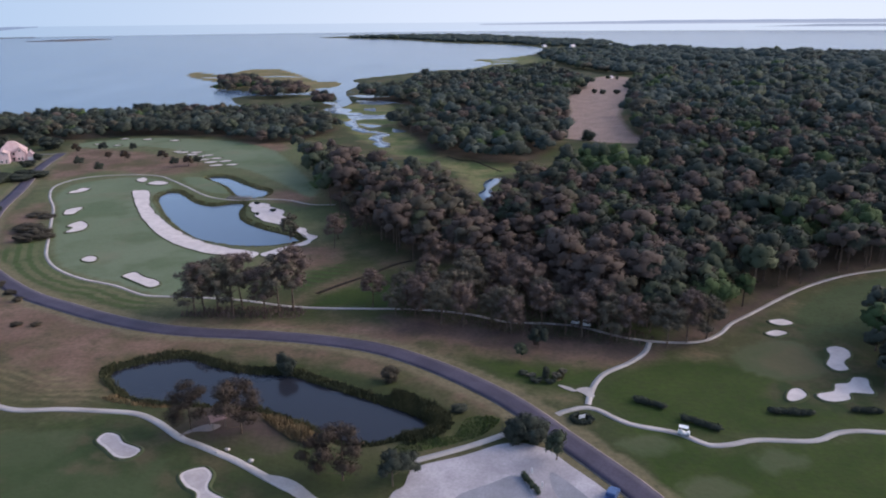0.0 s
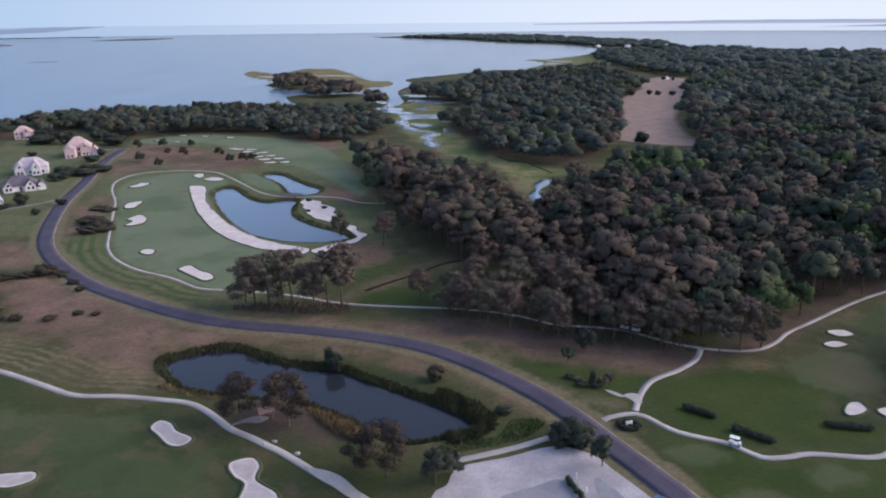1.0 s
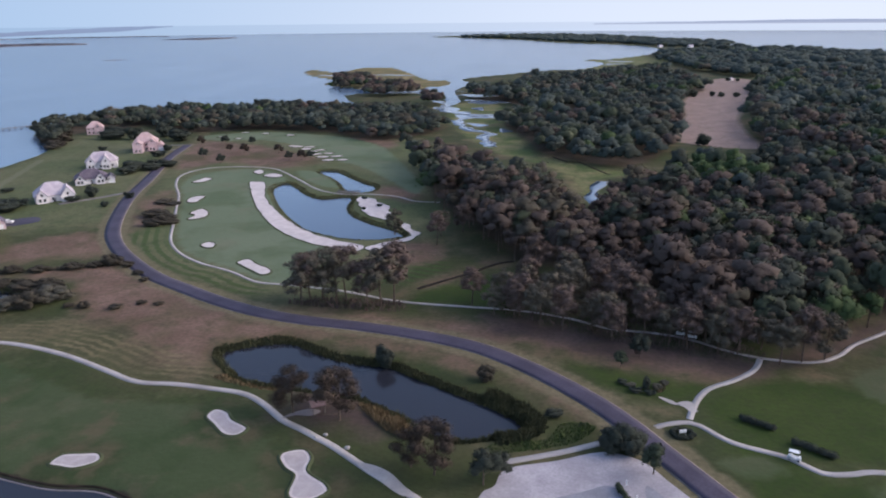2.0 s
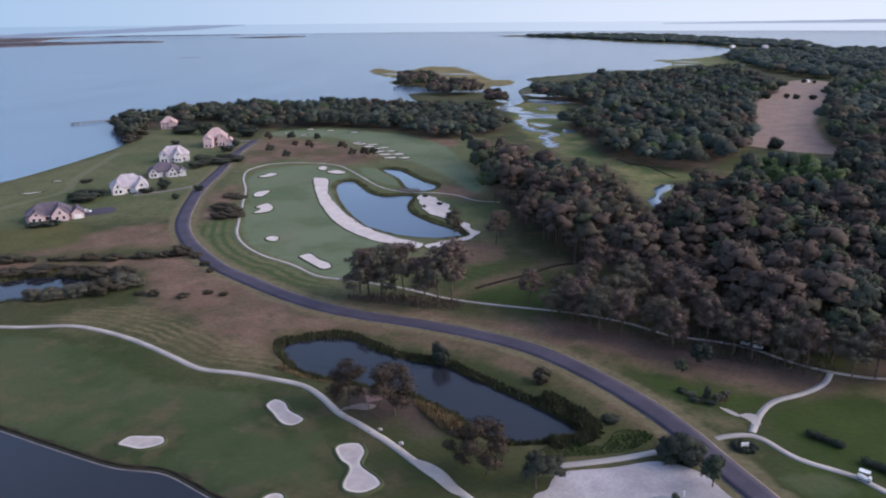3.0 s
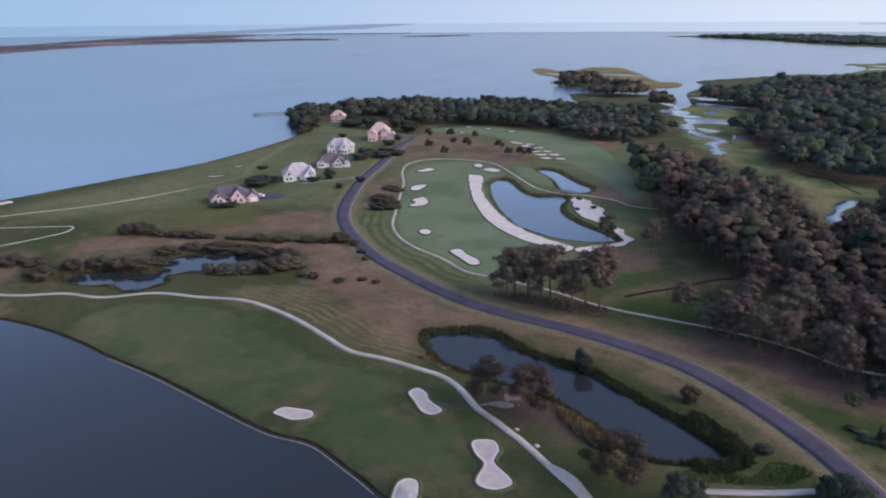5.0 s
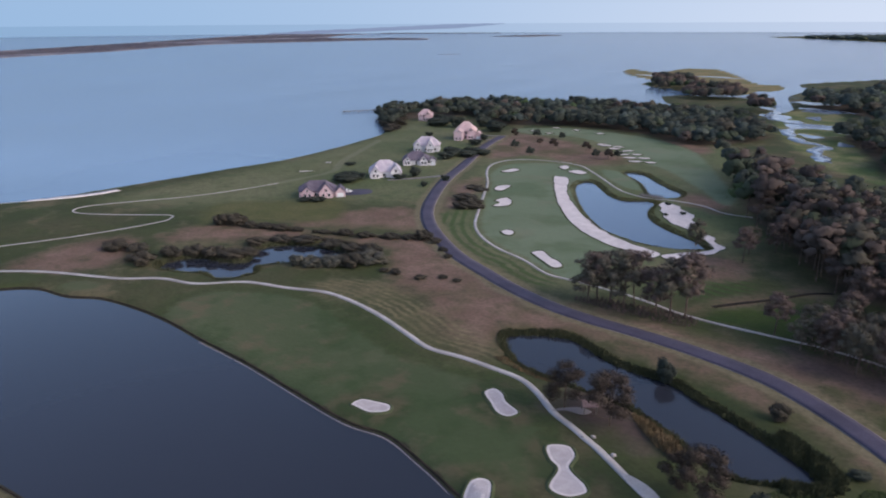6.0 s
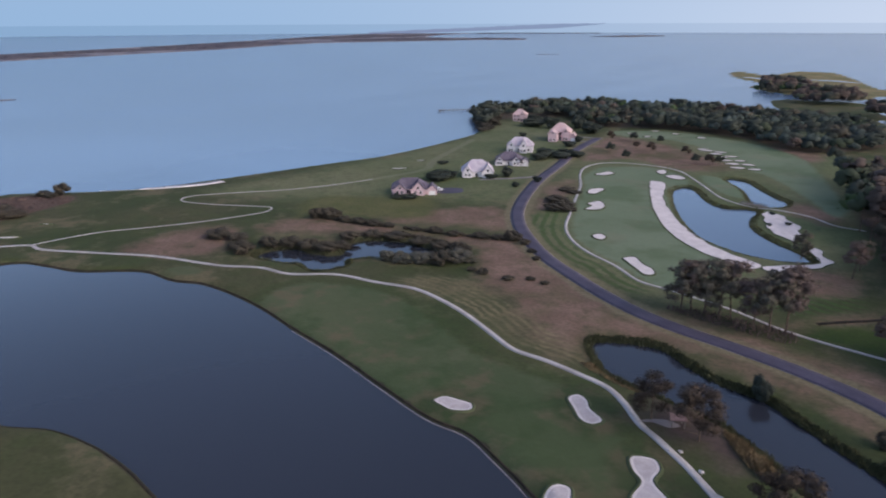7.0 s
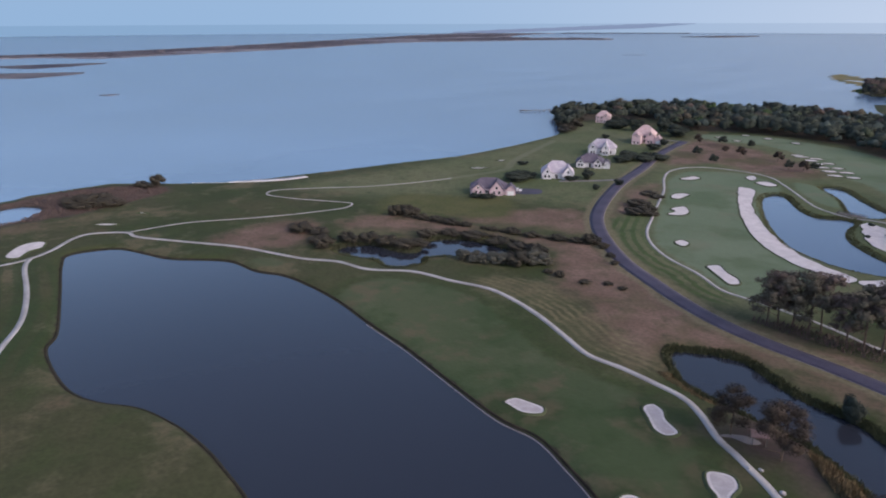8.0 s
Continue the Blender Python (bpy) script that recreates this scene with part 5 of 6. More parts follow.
x, y = scatter(WOODS[3], 9.5, lambda x, y: edge_distance(x, y, np.array([(-376, 534), (-335, 478)], float), False) > 14)
woodland("point_wood", x, y, 10.5, 10, 12, 160, "dark trees on the bay point behind the houses", 0.3, False, 0.3, 0.7)
for shape in (W_ISLE_A, W_ISLE_B, W_ISLE_C):
    x, y = scatter(spline(shape), 10)
    woodland("island_wood", x, y, 12, 12, 12, 150, "dark clump of brownish trees on the marsh island", 0.8, False, 0.9, 0.1)
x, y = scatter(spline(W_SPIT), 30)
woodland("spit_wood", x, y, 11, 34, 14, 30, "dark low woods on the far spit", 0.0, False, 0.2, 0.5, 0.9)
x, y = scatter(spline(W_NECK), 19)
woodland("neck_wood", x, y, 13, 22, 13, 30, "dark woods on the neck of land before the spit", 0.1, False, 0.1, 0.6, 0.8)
inner = outward(spline(BARRIER, True, 3), -45.0)
x, y = scatter(inner, 24, lambda x, y: np.array([noise.noise((a / 300, b / 300, 6)) > -0.15 for a, b in zip(x, y)], bool) & (np.hypot(x + 1800, y) > 300))
c = np.column_stack([x, y, height(x, y) * 0 + 1.0])
v, f = clumps(c, np.column_stack([rng.uniform(14, 26, len(x)), rng.uniform(14, 26, len(x)), rng.uniform(1.0, 2.6, len(x))]), 0.3)
put("barrier_scrub", mesh_of("barrier_scrub", v, f, smooth=True), FAR_SCRUB, label="dark low scrub along the barrier island", category="scrub", kind="stuff")
x, y = scatter(spline(W_EAST), 6.5)
woodland("east_wood", x, y, 12, 8.5, 18, 170, "dark clump of trees beside the eastern fairway", 0.3, True, 0.1, 0.6)
# ---- houses by the bay ----
def box(bm, lo, hi):
    v = [bm.verts.new((x, y, z)) for z in (lo[2], hi[2]) for y in (lo[1], hi[1]) for x in (lo[0], hi[0])]
    for f in ((0, 2, 3, 1), (4, 5, 7, 6), (0, 1, 5, 4), (2, 6, 7, 3), (0, 4, 6, 2), (1, 3, 7, 5)):
        bm.faces.new([v[k] for k in f])


def boxes(*pairs):
    bm = bmesh.new()
    for lo, hi in pairs:
        box(bm, lo, hi)
    return bm


def gable_wall(x0, x1, y0, y1, h, ridge, along_y):
    """Walls of a block with its two gables."""
    bm = bmesh.new()
    base = [(x0, y0), (x1, y0), (x1, y1), (x0, y1)]
    lo = [bm.verts.new((*p, -0.3)) for p in base]
    hi = [bm.verts.new((*p, h)) for p in base]
    xm, ym = (x0 + x1) / 2, (y0 + y1) / 2
    ends = [bm.verts.new((xm, y0, ridge)), bm.verts.new((xm, y1, ridge))] if along_y else [bm.verts.new((x1, ym, ridge)), bm.verts.new((x0, ym, ridge))]
    for k in range(4):
        bm.faces.new((lo[k], lo[(k + 1) % 4], hi[(k + 1) % 4], hi[k]))
    pairs = ((0, 1, 0), (2, 3, 1)) if along_y else ((1, 2, 0), (3, 0, 1))
    for a, b, e in pairs:
        bm.faces.new((hi[a], hi[b], ends[e]))
    return bm


def gable_roof(x0, x1, y0, y1, h, ridge, along_y, over=0.45, thick=0.22):
    """Two roof slopes with overhang and thickness."""
    bm = bmesh.new()
    if along_y:
        xm = (x0 + x1) / 2
        drop = over * (ridge - h) / (xm - x0)
        lines = [[(x0 - over, y, h - drop), (xm, y, ridge), (x1 + over, y, h - drop)] for y in (y0 - over, y1 + over)]
    else:
        ym = (y0 + y1) / 2
        drop = over * (ridge - h) / (ym - y0)
        lines = [[(x, y0 - over, h - drop), (x, ym, ridge), (x, y1 + over, h - drop)] for x in (x1 + over, x0 - over)]
    top = [[bm.verts.new((x, y, z + thick)) for x, y, z in row] for row in lines]
    low = [[bm.verts.new((x, y, z)) for x, y, z in row] for row in lines]
    for k in range(2):
        bm.faces.new((top[0][k], top[0][k + 1], top[1][k + 1], top[1][k]))
        bm.faces.new((low[0][k], low[1][k], low[1][k + 1], low[0][k + 1]))
    for r in range(2):
        bm.faces.new((top[r][0], top[r][1], top[r][2], low[r][2], low[r][1], low[r][0]))
    for e in (0, 2):
        bm.faces.new((top[0][e], top[1][e], low[1][e], low[0][e]))
    bmesh.ops.recalc_face_normals(bm, faces=bm.faces)
    return bm


def hip_roof(x0, x1, y0, y1, h, ridge, over=0.5, thick=0.25):
    """A roof that slopes on all four sides to a short ridge."""
    bm = bmesh.new()
    x0, x1, y0, y1 = x0 - over, x1 + over, y0 - over, y1 + over
    inset = min(y1 - y0, x1 - x0) / 2 * 0.95
    base = [(x0, y0), (x1, y0), (x1, y1), (x0, y1)]
    low = [bm.verts.new((*p, h - 0.2)) for p in base]
    eave = [bm.verts.new((*p, h - 0.2 + thick)) for p in base]
    ym = (y0 + y1) / 2
    ridge_ends = [bm.verts.new((x0 + inset, ym, ridge)), bm.verts.new((x1 - inset, ym, ridge))]
    bm.faces.new(low[::-1])
    for k in range(4):
        bm.faces.new((low[k], low[(k + 1) % 4], eave[(k + 1) % 4], eave[k]))
    bm.faces.new((eave[0], eave[1], ridge_ends[1], ridge_ends[0]))
    bm.faces.new((eave[1], eave[2], ridge_ends[1]))
    bm.faces.new((eave[2], eave[3], ridge_ends[0], ridge_ends[1]))
    bm.faces.new((eave[3], eave[0], ridge_ends[0]))
    bmesh.ops.recalc_face_normals(bm, faces=bm.faces)
    return bm


def window(house, x, y, z, w=1.1, h=1.5, side=False):
    """A framed window on a front wall (or on the right-hand wall)."""
    a = 0.09
    if side:
        fr = boxes(((y, x - w / 2 - a, z - a), (y + 0.1, x + w / 2 + a, z)), ((y, x - w / 2 - a, z + h), (y + 0.1, x + w / 2 + a, z + h + a)), ((y, x - w / 2 - a, z), (y + 0.1, x - w / 2, z + h)), ((y, x + w / 2, z), (y + 0.1, x + w / 2 + a, z + h)))
        pn = boxes(((y - 0.02, x - w / 2, z), (y + 0.04, x + w / 2, z + h)))
    else:
        fr = boxes(((x - w / 2 - a, y - 0.1, z - a), (x + w / 2 + a, y, z)), ((x - w / 2 - a, y - 0.1, z + h), (x + w / 2 + a, y, z + h + a)), ((x - w / 2 - a, y - 0.1, z), (x - w / 2, y, z + h)), ((x + w / 2, y - 0.1, z), (x + w / 2 + a, y, z + h)))
        pn = boxes(((x - w / 2, y - 0.04, z), (x + w / 2, y + 0.02, z + h)))
    ob = part("window", pn, PANE, house, "dark glass window")
    part("window_frame", fr, TRIM, ob, "white window frame")


def house(x, y, turn, label, wall, roof, w, d, h, ridge, gables, wing, storeys=1, chimney=False, group="houses along the bay"):
    """A house whose front looks along its own -y. gables: (middle, width, reach, ridge) of each front gable; wing: (width, depth, height, ridge) at its right end."""
    ob = thing("house", pose(x, y, ground_z(x, y), 0, 0, turn), label, "house", group)
    body = bmesh.new()
    box(body, (-w / 2, -d / 2, -0.3), (w / 2, d / 2, h))
    part("wall", body, wall, ob)
    part("roof", hip_roof(-w / 2, w / 2, -d / 2, d / 2, h, ridge), roof, ob, "shingled hip roof")
    for mid, gw, reach, top in gables:
        part("gable", gable_wall(mid - gw / 2, mid + gw / 2, -d / 2 - reach, 0, h, top, True), wall, ob, "pale front gable")
        part("gable_roof", gable_roof(mid - gw / 2, mid + gw / 2, -d / 2 - reach, 0, h, top, True), roof, ob)
        window(ob, mid - gw * 0.2, -d / 2 - reach, 0.8)
        window(ob, mid + gw * 0.2, -d / 2 - reach, 0.8)
        window(ob, mid, -d / 2 - reach, h + 0.1, 1.0, min(1.3, (top - h) * 0.45))
    if wing:
        ww, wd, wh, wt = wing
        part("garage", gable_wall(w / 2 - 0.2, w / 2 + ww, -d / 2 - 1.5, -d / 2 - 1.5 + wd, wh, wt, True), wall, ob, "pale garage wing")
        part("garage_roof", gable_roof(w / 2 - 0.2, w / 2 + ww, -d / 2 - 1.5, -d / 2 - 1.5 + wd, wh, wt, True), roof, ob)
        part("garage_door", boxes(((w / 2 + 0.6, -d / 2 - 1.58, 0), (w / 2 + ww - 0.8, -d / 2 - 1.48, 2.2))), TRIM, ob, "white garage door")
    for s in range(storeys):
        z = 0.8 + 2.9 * s
        for k in range(int(w / 3.2)):
            px = -w / 2 + 1.6 + 3.2 * k
            if all(abs(px - m) > gw / 2 + 0.7 for m, gw, *_ in gables):
                window(ob, px, -d / 2, z)
        for k in (-0.25, 0.25):
            window(ob, d * k, w / 2, z + (0 if not wing else 2.9 * storeys), side=True) if not wing else None
    part("door", boxes(((-0.55, -d / 2 - 0.08, 0), (0.55, -d / 2 + 0.02, 2.05))), DOOR, ob, "dark front door") if all(abs(m) > gw / 2 + 0.6 for m, gw, *_ in gables) else None
    if chimney:
        part("chimney", boxes(((w * 0.22, d * 0.1, h), (w * 0.22 + 1.1, d * 0.1 + 0.8, ridge + 1.0)), ((w * 0.22 - 0.12, d * 0.1 - 0.12, ridge + 0.8), (w * 0.22 + 1.22, d * 0.1 + 0.92, ridge + 1.05))), wall, ob, "pale brick chimney")
    return ob


# Pink of this siding is warm dusk light put into its colour
WALL_DUSK = plain("dusk_pink_siding", (0.58, 0.42, 0.43), (0.68, 0.50, 0.50), 4.0, 0.8, 0.2, 0.02, 0.3)
WALL_WHITE = plain("white_siding", (0.68, 0.63, 0.63), (0.80, 0.75, 0.74), 4.0, 0.8, 0.2, 0.02, 0.3)
ROOF_DARK = plain("dark_shingle", (0.11, 0.09, 0.115), (0.16, 0.13, 0.155), 3.0, 0.9, 0.15, 0.03, 0.35)
ROOF_PALE = plain("pale_shingle", (0.42, 0.36, 0.40), (0.55, 0.48, 0.50), 3.0, 0.9, 0.15, 0.03, 0.35)
ROOF_PINK = plain("pink_shingle", (0.48, 0.33, 0.32), (0.58, 0.42, 0.40), 3.0, 0.9, 0.15, 0.03, 0.35)
TRIM = plain("white_trim", (0.72, 0.70, 0.69), (0.80, 0.78, 0.77), 1.5, 0.6, 0.3)
DOOR = plain("dark_door_paint", (0.06, 0.05, 0.05), (0.09, 0.07, 0.07), 0.8, 0.5, 0.4)
PANE = plain("window_glass_dark", (0.02, 0.022, 0.03), (0.03, 0.035, 0.045), 2.0, 0.05, 0.5)
house(-243.5, 254.9, 42, "wide dusk-tinted house with a dark shingled roof and two front gables", WALL_DUSK, ROOF_DARK, 18, 11, 3.2, 7.6, [(-5.0, 5.6, 1.8, 5.6), (4.2, 6.6, 2.6, 7.2)], (4.6, 7, 2.9, 5.2))
house(-243.0, 309.4, 38, "pale white house with a broad pale roof and gables", WALL_WHITE, ROOF_PALE, 17, 12, 3.4, 9.0, [(-5.2, 5.0, 2.0, 6.6), (6.0, 6.0, 2.6, 7.4)], None)
house(-248.7, 348.1, 34, "wide low house with a purple-grey hip roof", WALL_WHITE, ROOF_DARK, 16, 12, 3.0, 7.6, [(-5.4, 4.4, 1.6, 5.6), (4.6, 4.8, 1.8, 5.8)], (3.6, 6, 2.8, 4.6))
house(-267.9, 387.4, 30, "white house with pale steep gabled roofs", WALL_WHITE, ROOF_PALE, 17, 10, 4.2, 9.4, [(-5.5, 4.6, 1.8, 7.4), (2.6, 4.6, 3.4, 8.6)], None)
house(-275.1, 449.4, 26, "tall dusk-tinted house with a steep pink roof", WALL_DUSK, ROOF_PINK, 15, 12, 6.0, 12.0, [(-4.4, 6.0, 9.0, 7.6), (4.2, 5.0, 2.4, 8.8)], (4.4, 7, 3.0, 5.6), 2)
house(-354.3, 511.0, 30, "small dusk-tinted house among dark trees", WALL_DUSK, ROOF_PINK, 12, 9, 5.4, 9.8, [(2.2, 4.6, 1.4, 8.6)], None, 2)
for x, y, s in ((129, 807, 0.7), (301, 2464, 1.1), (307, 2190, 1.0), (388, 2170, 1.1), (330, 2300, 1.0), (247, 1709, 0.9), (242, 1035, 0.55), (270, 2600, 1.1), (200, 2790, 1.1), (-13, 977, 0.8)):
    ob = thing("house", pose(x, y, ground_z(x, y), 0, 0, random.uniform(0, 90)), "small white house among far trees", "house", "far white houses")
    part("wall", gable_wall(-7 * s, 7 * s, -4 * s, 4 * s, 4 * s, 7 * s, False), WALL_WHITE, ob)
    part("roof", gable_roof(-7 * s, 7 * s, -4 * s, 4 * s, 4 * s, 7 * s, False), ROOF_PALE, ob)
# ---- shrubs, hedges and reeds ----
def make_shrub(name, w, h, n, loose, leaf, label, category="shrub"):
    ob = thing(name, Matrix(), label, category)
    v, f = broad_crown(h, w, n, loose)
    c = np.column_stack([rng.normal(0, w * 0.2, 7), rng.normal(0, w * 0.2, 7), np.full(7, h * 0.22)])
    v, f = join((v, f), leafy(c, np.full((7, 3), w * 0.22), loose // 2, w * 0.05))
    put("foliage", mesh_of("foliage", v, f, smooth=True), leaf, ob)
    v, f = join(*[stem((0.12 * k - 0.2, 0.05 * k, -0.3), (0.4 * k - 0.6, 0.3 - 0.2 * k, h * 0.6), 0.09, 0.04, 5) for k in range(4)])
    put("stems", mesh_of("stems", v, f), BARK, ob)
    return ob


def shrubs(rows, base, group, tall=1.0, spin=0.0):
    """Plant one of the base shrubs, 8 m wide and 6 m high, at each (x, y, width, height)."""
    for k, (x, y, w, h) in enumerate(rows):
        t = plant(base[k % len(base)], x, y, 1.0, group=group)
        t.scale = (w * random.uniform(0.95, 1.5) / 8.0, w * random.uniform(0.8, 1.2) / 8.0, h * tall * random.uniform(0.75, 1.1) / 6.0)
        t.rotation_euler.z = random.uniform(-0.5, 0.5) + spin


dark = [make_shrub("shrub", 8, 6, 8, 900, OAK_DARK, "dense dark green rounded shrub") for k in range(2)]
olive = [make_shrub("shrub", 8, 6, 10, 900, SHRUB_BROWN, "dull brown rounded shrub in dry grass") for k in range(2)]
grey = [make_shrub("shrub", 8, 6, 8, 900, WILLOW, "grey-green willowy shrub beside a pond") for k in range(2)]
shrubs([(-249, 148, 8, 5.5), (-241, 151, 9, 5), (-224, 142.5, 8, 7), (-224, 153.5, 8, 6.5), (-218, 160.5, 8, 5.5), (-210, 162.5, 8, 5.5), (-203, 165.5, 8, 5.5), (-201, 170.5, 7, 5), (-207, 180.5, 8, 5), (-203, 189.5, 7, 4), (-194, 194.5, 8, 4), (-182, 195.5, 8, 4), (-171, 195.5, 8, 4.5), (-162, 196.5, 8, 5), (-231, 145.5, 8, 5)], olive, "shrubs round the meadow pond", 0.62)
shrubs([(-170, 173, 6, 4), (-164, 177, 7, 4.5), (-158, 181, 8, 5), (-153, 187, 8, 5), (-176, 171, 6, 3.5), (-158, 190, 8, 5)], grey + olive[:1], "shrubs round the meadow pond")
shrubs([(-242, 193, 6, 4.4), (-237, 196, 7.5, 4.8), (-228, 197, 5.5, 2.7), (-221, 199, 6, 2.7), (-214, 201, 6, 2.4), (-207, 203, 5, 1.8), (-195, 207, 5, 1.6), (-186, 209, 5.6, 2.5), (-177, 211, 5.5, 2.2), (-167, 215, 5.5, 2.2), (-160, 218, 5.5, 2.4), (-155, 220.5, 6.2, 3.5), (-148, 219, 4, 2), (-140, 212, 3.7, 2), (-134, 206, 3, 1.5), (-140, 182, 4, 1.9), (-130, 183, 3.4, 1.6), (-123.6, 187, 3.4, 1.6), (-118, 187, 2.6, 1.2), (-145, 182, 3.2, 1.6)], olive, "shrubs along the meadow hedgerows")
shrubs([(-175.4, 285.3, 9.2, 5.6), (-167, 279, 8.5, 5.6), (-168, 271, 7.7, 4.6), (-162, 274, 6, 4), (-184.5, 309, 8, 3), (-178, 306, 7, 2.6)], olive, "thicket beside the road bend", 0.62)
shrubs([(-251, 284, 12, 5.5), (-252, 293, 12, 6), (-244, 380, 12, 5), (-241, 371, 10, 4.5), (-234, 384, 10, 5), (-239, 398, 9, 5), (-229, 394, 8, 4.5), (-252, 424, 7, 4.5), (-248, 388, 9, 4.5), (-240, 349, 7.5, 5), (-227, 316, 8, 5.5), (-230, 306, 6, 4), (-208, 297.5, 4, 3), (-206, 315, 4, 4), (-326, 488.5, 16, 8), (-308, 489.5, 13, 10), (-293, 505, 11, 9.6), (-234, 245, 7, 2.4), (-240, 242, 6, 2), (-279, 322, 5, 3), (-258, 446, 6, 5), (-302, 440, 5, 4), (-340, 512, 11, 6), (-331, 507, 10, 6), (-272, 488, 14, 8)], dark, "garden trees and shrubs by the houses", 0.95)
shrubs([(-409, 520, 14, 6), (-385, 494, 14, 5), (-366, 473, 13, 5), (-348, 454, 11, 4), (-359, 474, 13, 5), (-373, 498, 12, 5), (-393, 516, 14, 6), (-353, 474, 9, 3), (-342, 443, 9, 3)], olive, "brown scrub on the point's bank")
shrubs([(-374, 137, 6.6, 5.4), (-377.5, 129, 7, 3), (-372, 131, 5, 2.4), (-352, 98, 14, 5), (-358, 93, 13, 4.5), (-346, 104, 10, 3.5), (-362, 104, 11, 3), (-350, 90, 10, 3)], olive, "scrub on the bay shore")
shrubs([(154, 818, 9, 8), (176, 828, 6.5, 6.3), (184, 821, 6.5, 7), (200, 820, 6.5, 8), (237, 1030, 5.6, 6), (247, 1019, 4.8, 5), (104, 501, 7.2, 9.5), (146, 815, 8, 7)], dark, "lone trees on the ploughed field", 0.85)
shrubs([(-39.7, 158.6, 4.4, 5.2), (-13.3, 153.4, 3.6, 4.2), (3.2, 138.6, 3.2, 2.2)], dark[:1] + olive[:1], "shrubs round the reed pond")
for x, y, w, h in ((15.2, 127.4, 6.0, 4.8), (18.6, 127.0, 6.4, 5.2), (17.0, 128.6, 6.0, 5.0)):
    plant(dark[0], x, y, 1.0, group="evergreen clump at the car park").scale = (w / 8, w / 8, h / 6)
shrubs([(24.8, 153.6, 1.6, 4.2), (22.4, 152.5, 2.6, 1.2), (27.6, 154.7, 2, 1.2), (21.3, 154.8, 2, 1.0), (19.4, 156, 2, 1.0), (25.6, 151.6, 2.2, 1.1), (29.6, 156.9, 1.8, 1.4)], dark + grey, "scrub beside the path junction")
shrubs([(-89, 328, 2.4, 1.6), (-78, 314, 2.2, 1.5), (-84, 308, 2.0, 1.4)], dark, "tufts on the sand bank")
discard(dark + olive + grey)

# trees by the reed pond and the car park
t = make_tree("pine_tree", "pine", 11.5, 9.6, 24, 4200, PINE_DARK, "round-crowned brownish tree beside the pond", "tree", 0.12, 0.42)
for x, y, s in ((-54.5, 132, 1.0), (-43.3, 130.5, 1.12), (-48.5, 137.5, 0.62), (-19.6, 114.2, 1.02), (-24.5, 116.0, 0.75)):
    plant(t, x, y, s, group="trees beside the reed pond")
discard([t])
t = make_tree("evergreen_tree", "broad", 8.0, 6.6, 10, 1500, OAK_DARK, "dark evergreen tree at the car park's edge", "tree")
plant(t, -9.9, 112.5, 1.0, group="evergreens at the car park")
plant(t, -6.9, 116.0, 0.7, group="evergreens at the car park")
plant(t, 25.0, 170.3, 0.85, group="evergreens at the car park")
discard([t])
t = make_tree("young_tree", "broad", 6.4, 5.0, 10, 500, OAK, "young thin-crowned tree beside the gravel car park", "tree")
plant(t, 22.2, 120.4, 1.0)
plant(t, 19.8, 164.0, 0.7)
discard([t])


def hedge(a, b, wide, tall, leaf, label, group, rough=1.0):
    """A clipped, uneven hedge between two places."""
    a, b = np.array(a, float), np.array(b, float)
    n = max(6, int(np.linalg.norm(b - a) / 0.45))
    s = np.linspace(0, 1, n)[:, None]
    p = a + (b - a) * s + rng.normal(0, 0.15 * rough, (n, 2))
    mid = (a + b) / 2
    z = ground_z(*mid)
    c = np.column_stack([p - mid, np.full(n, tall * 0.42) + rng.uniform(-0.1, 0.1, n)])
    r = np.column_stack([np.full(n, wide / 2), np.full(n, wide / 2), np.full(n, tall * 0.58)]) * (1 + rng.uniform(-0.2, 0.15, (n, 1)) * rough) * (1 + 0.25 * (rough - 1) * np.sin(np.arange(n) * 0.9 + a[0])[:, None])
    v, f = leafy(c, r, n * (60 if rough == 1 else 24), 0.2 if rough == 1 else 0.34, 0.72)
    ob = thing("hedge", pose(*mid, z), label, "hedge", group)
    put("foliage", mesh_of("foliage", v, f, smooth=True), leaf, ob)


for a, b in (((44.0, 142.8), (49.4, 139.8)), ((52.0, 134.9), (58.3, 130.4)), ((72.5, 137.4), (81.3, 136.3)), ((91.0, 137.5), (96.5, 136.8))):
    hedge(a, b, 2.0, 1.5, OAK_DARK, "low dark clipped hedge on the mown grass", "hedges on the eastern grass")
ring_n = 14
for k in range(ring_n):
    a0, a1 = 2 * math.pi * k / ring_n, 2 * math.pi * (k + 1) / ring_n
    if k != 3:
        hedge((30.1 + 2.1 * math.cos(a0), 135.2 + 1.6 * math.sin(a0)), (30.1 + 2.1 * math.cos(a1), 135.2 + 1.6 * math.sin(a1)), 0.9, 0.9, OAK_DARK, "low dark clipped hedge round a small sign", "hedges round the sign bed")
hedge((15.0, 115.0), (17.2, 109.6), 1.2, 1.6, OAK, "narrow hedge island in the gravel car park", "car park planting")


wild = [[(-242, 193), (-228, 197), (-207, 203)], [(-200, 205.5), (-186, 209), (-167, 215), (-155, 220.5)], [(-209, 184), (-196, 198), (-180, 200.5), (-164, 200)], [(-228, 157), (-214, 166), (-204, 172)]]
for line in wild:
    for a, b in zip(line, line[1:]):
        hedge(a, b, 1.9, 1.0, SHRUB_BROWN, "wild brown hedgerow of low scrub in dry grass", "wild hedgerows on the meadow", 2.2)


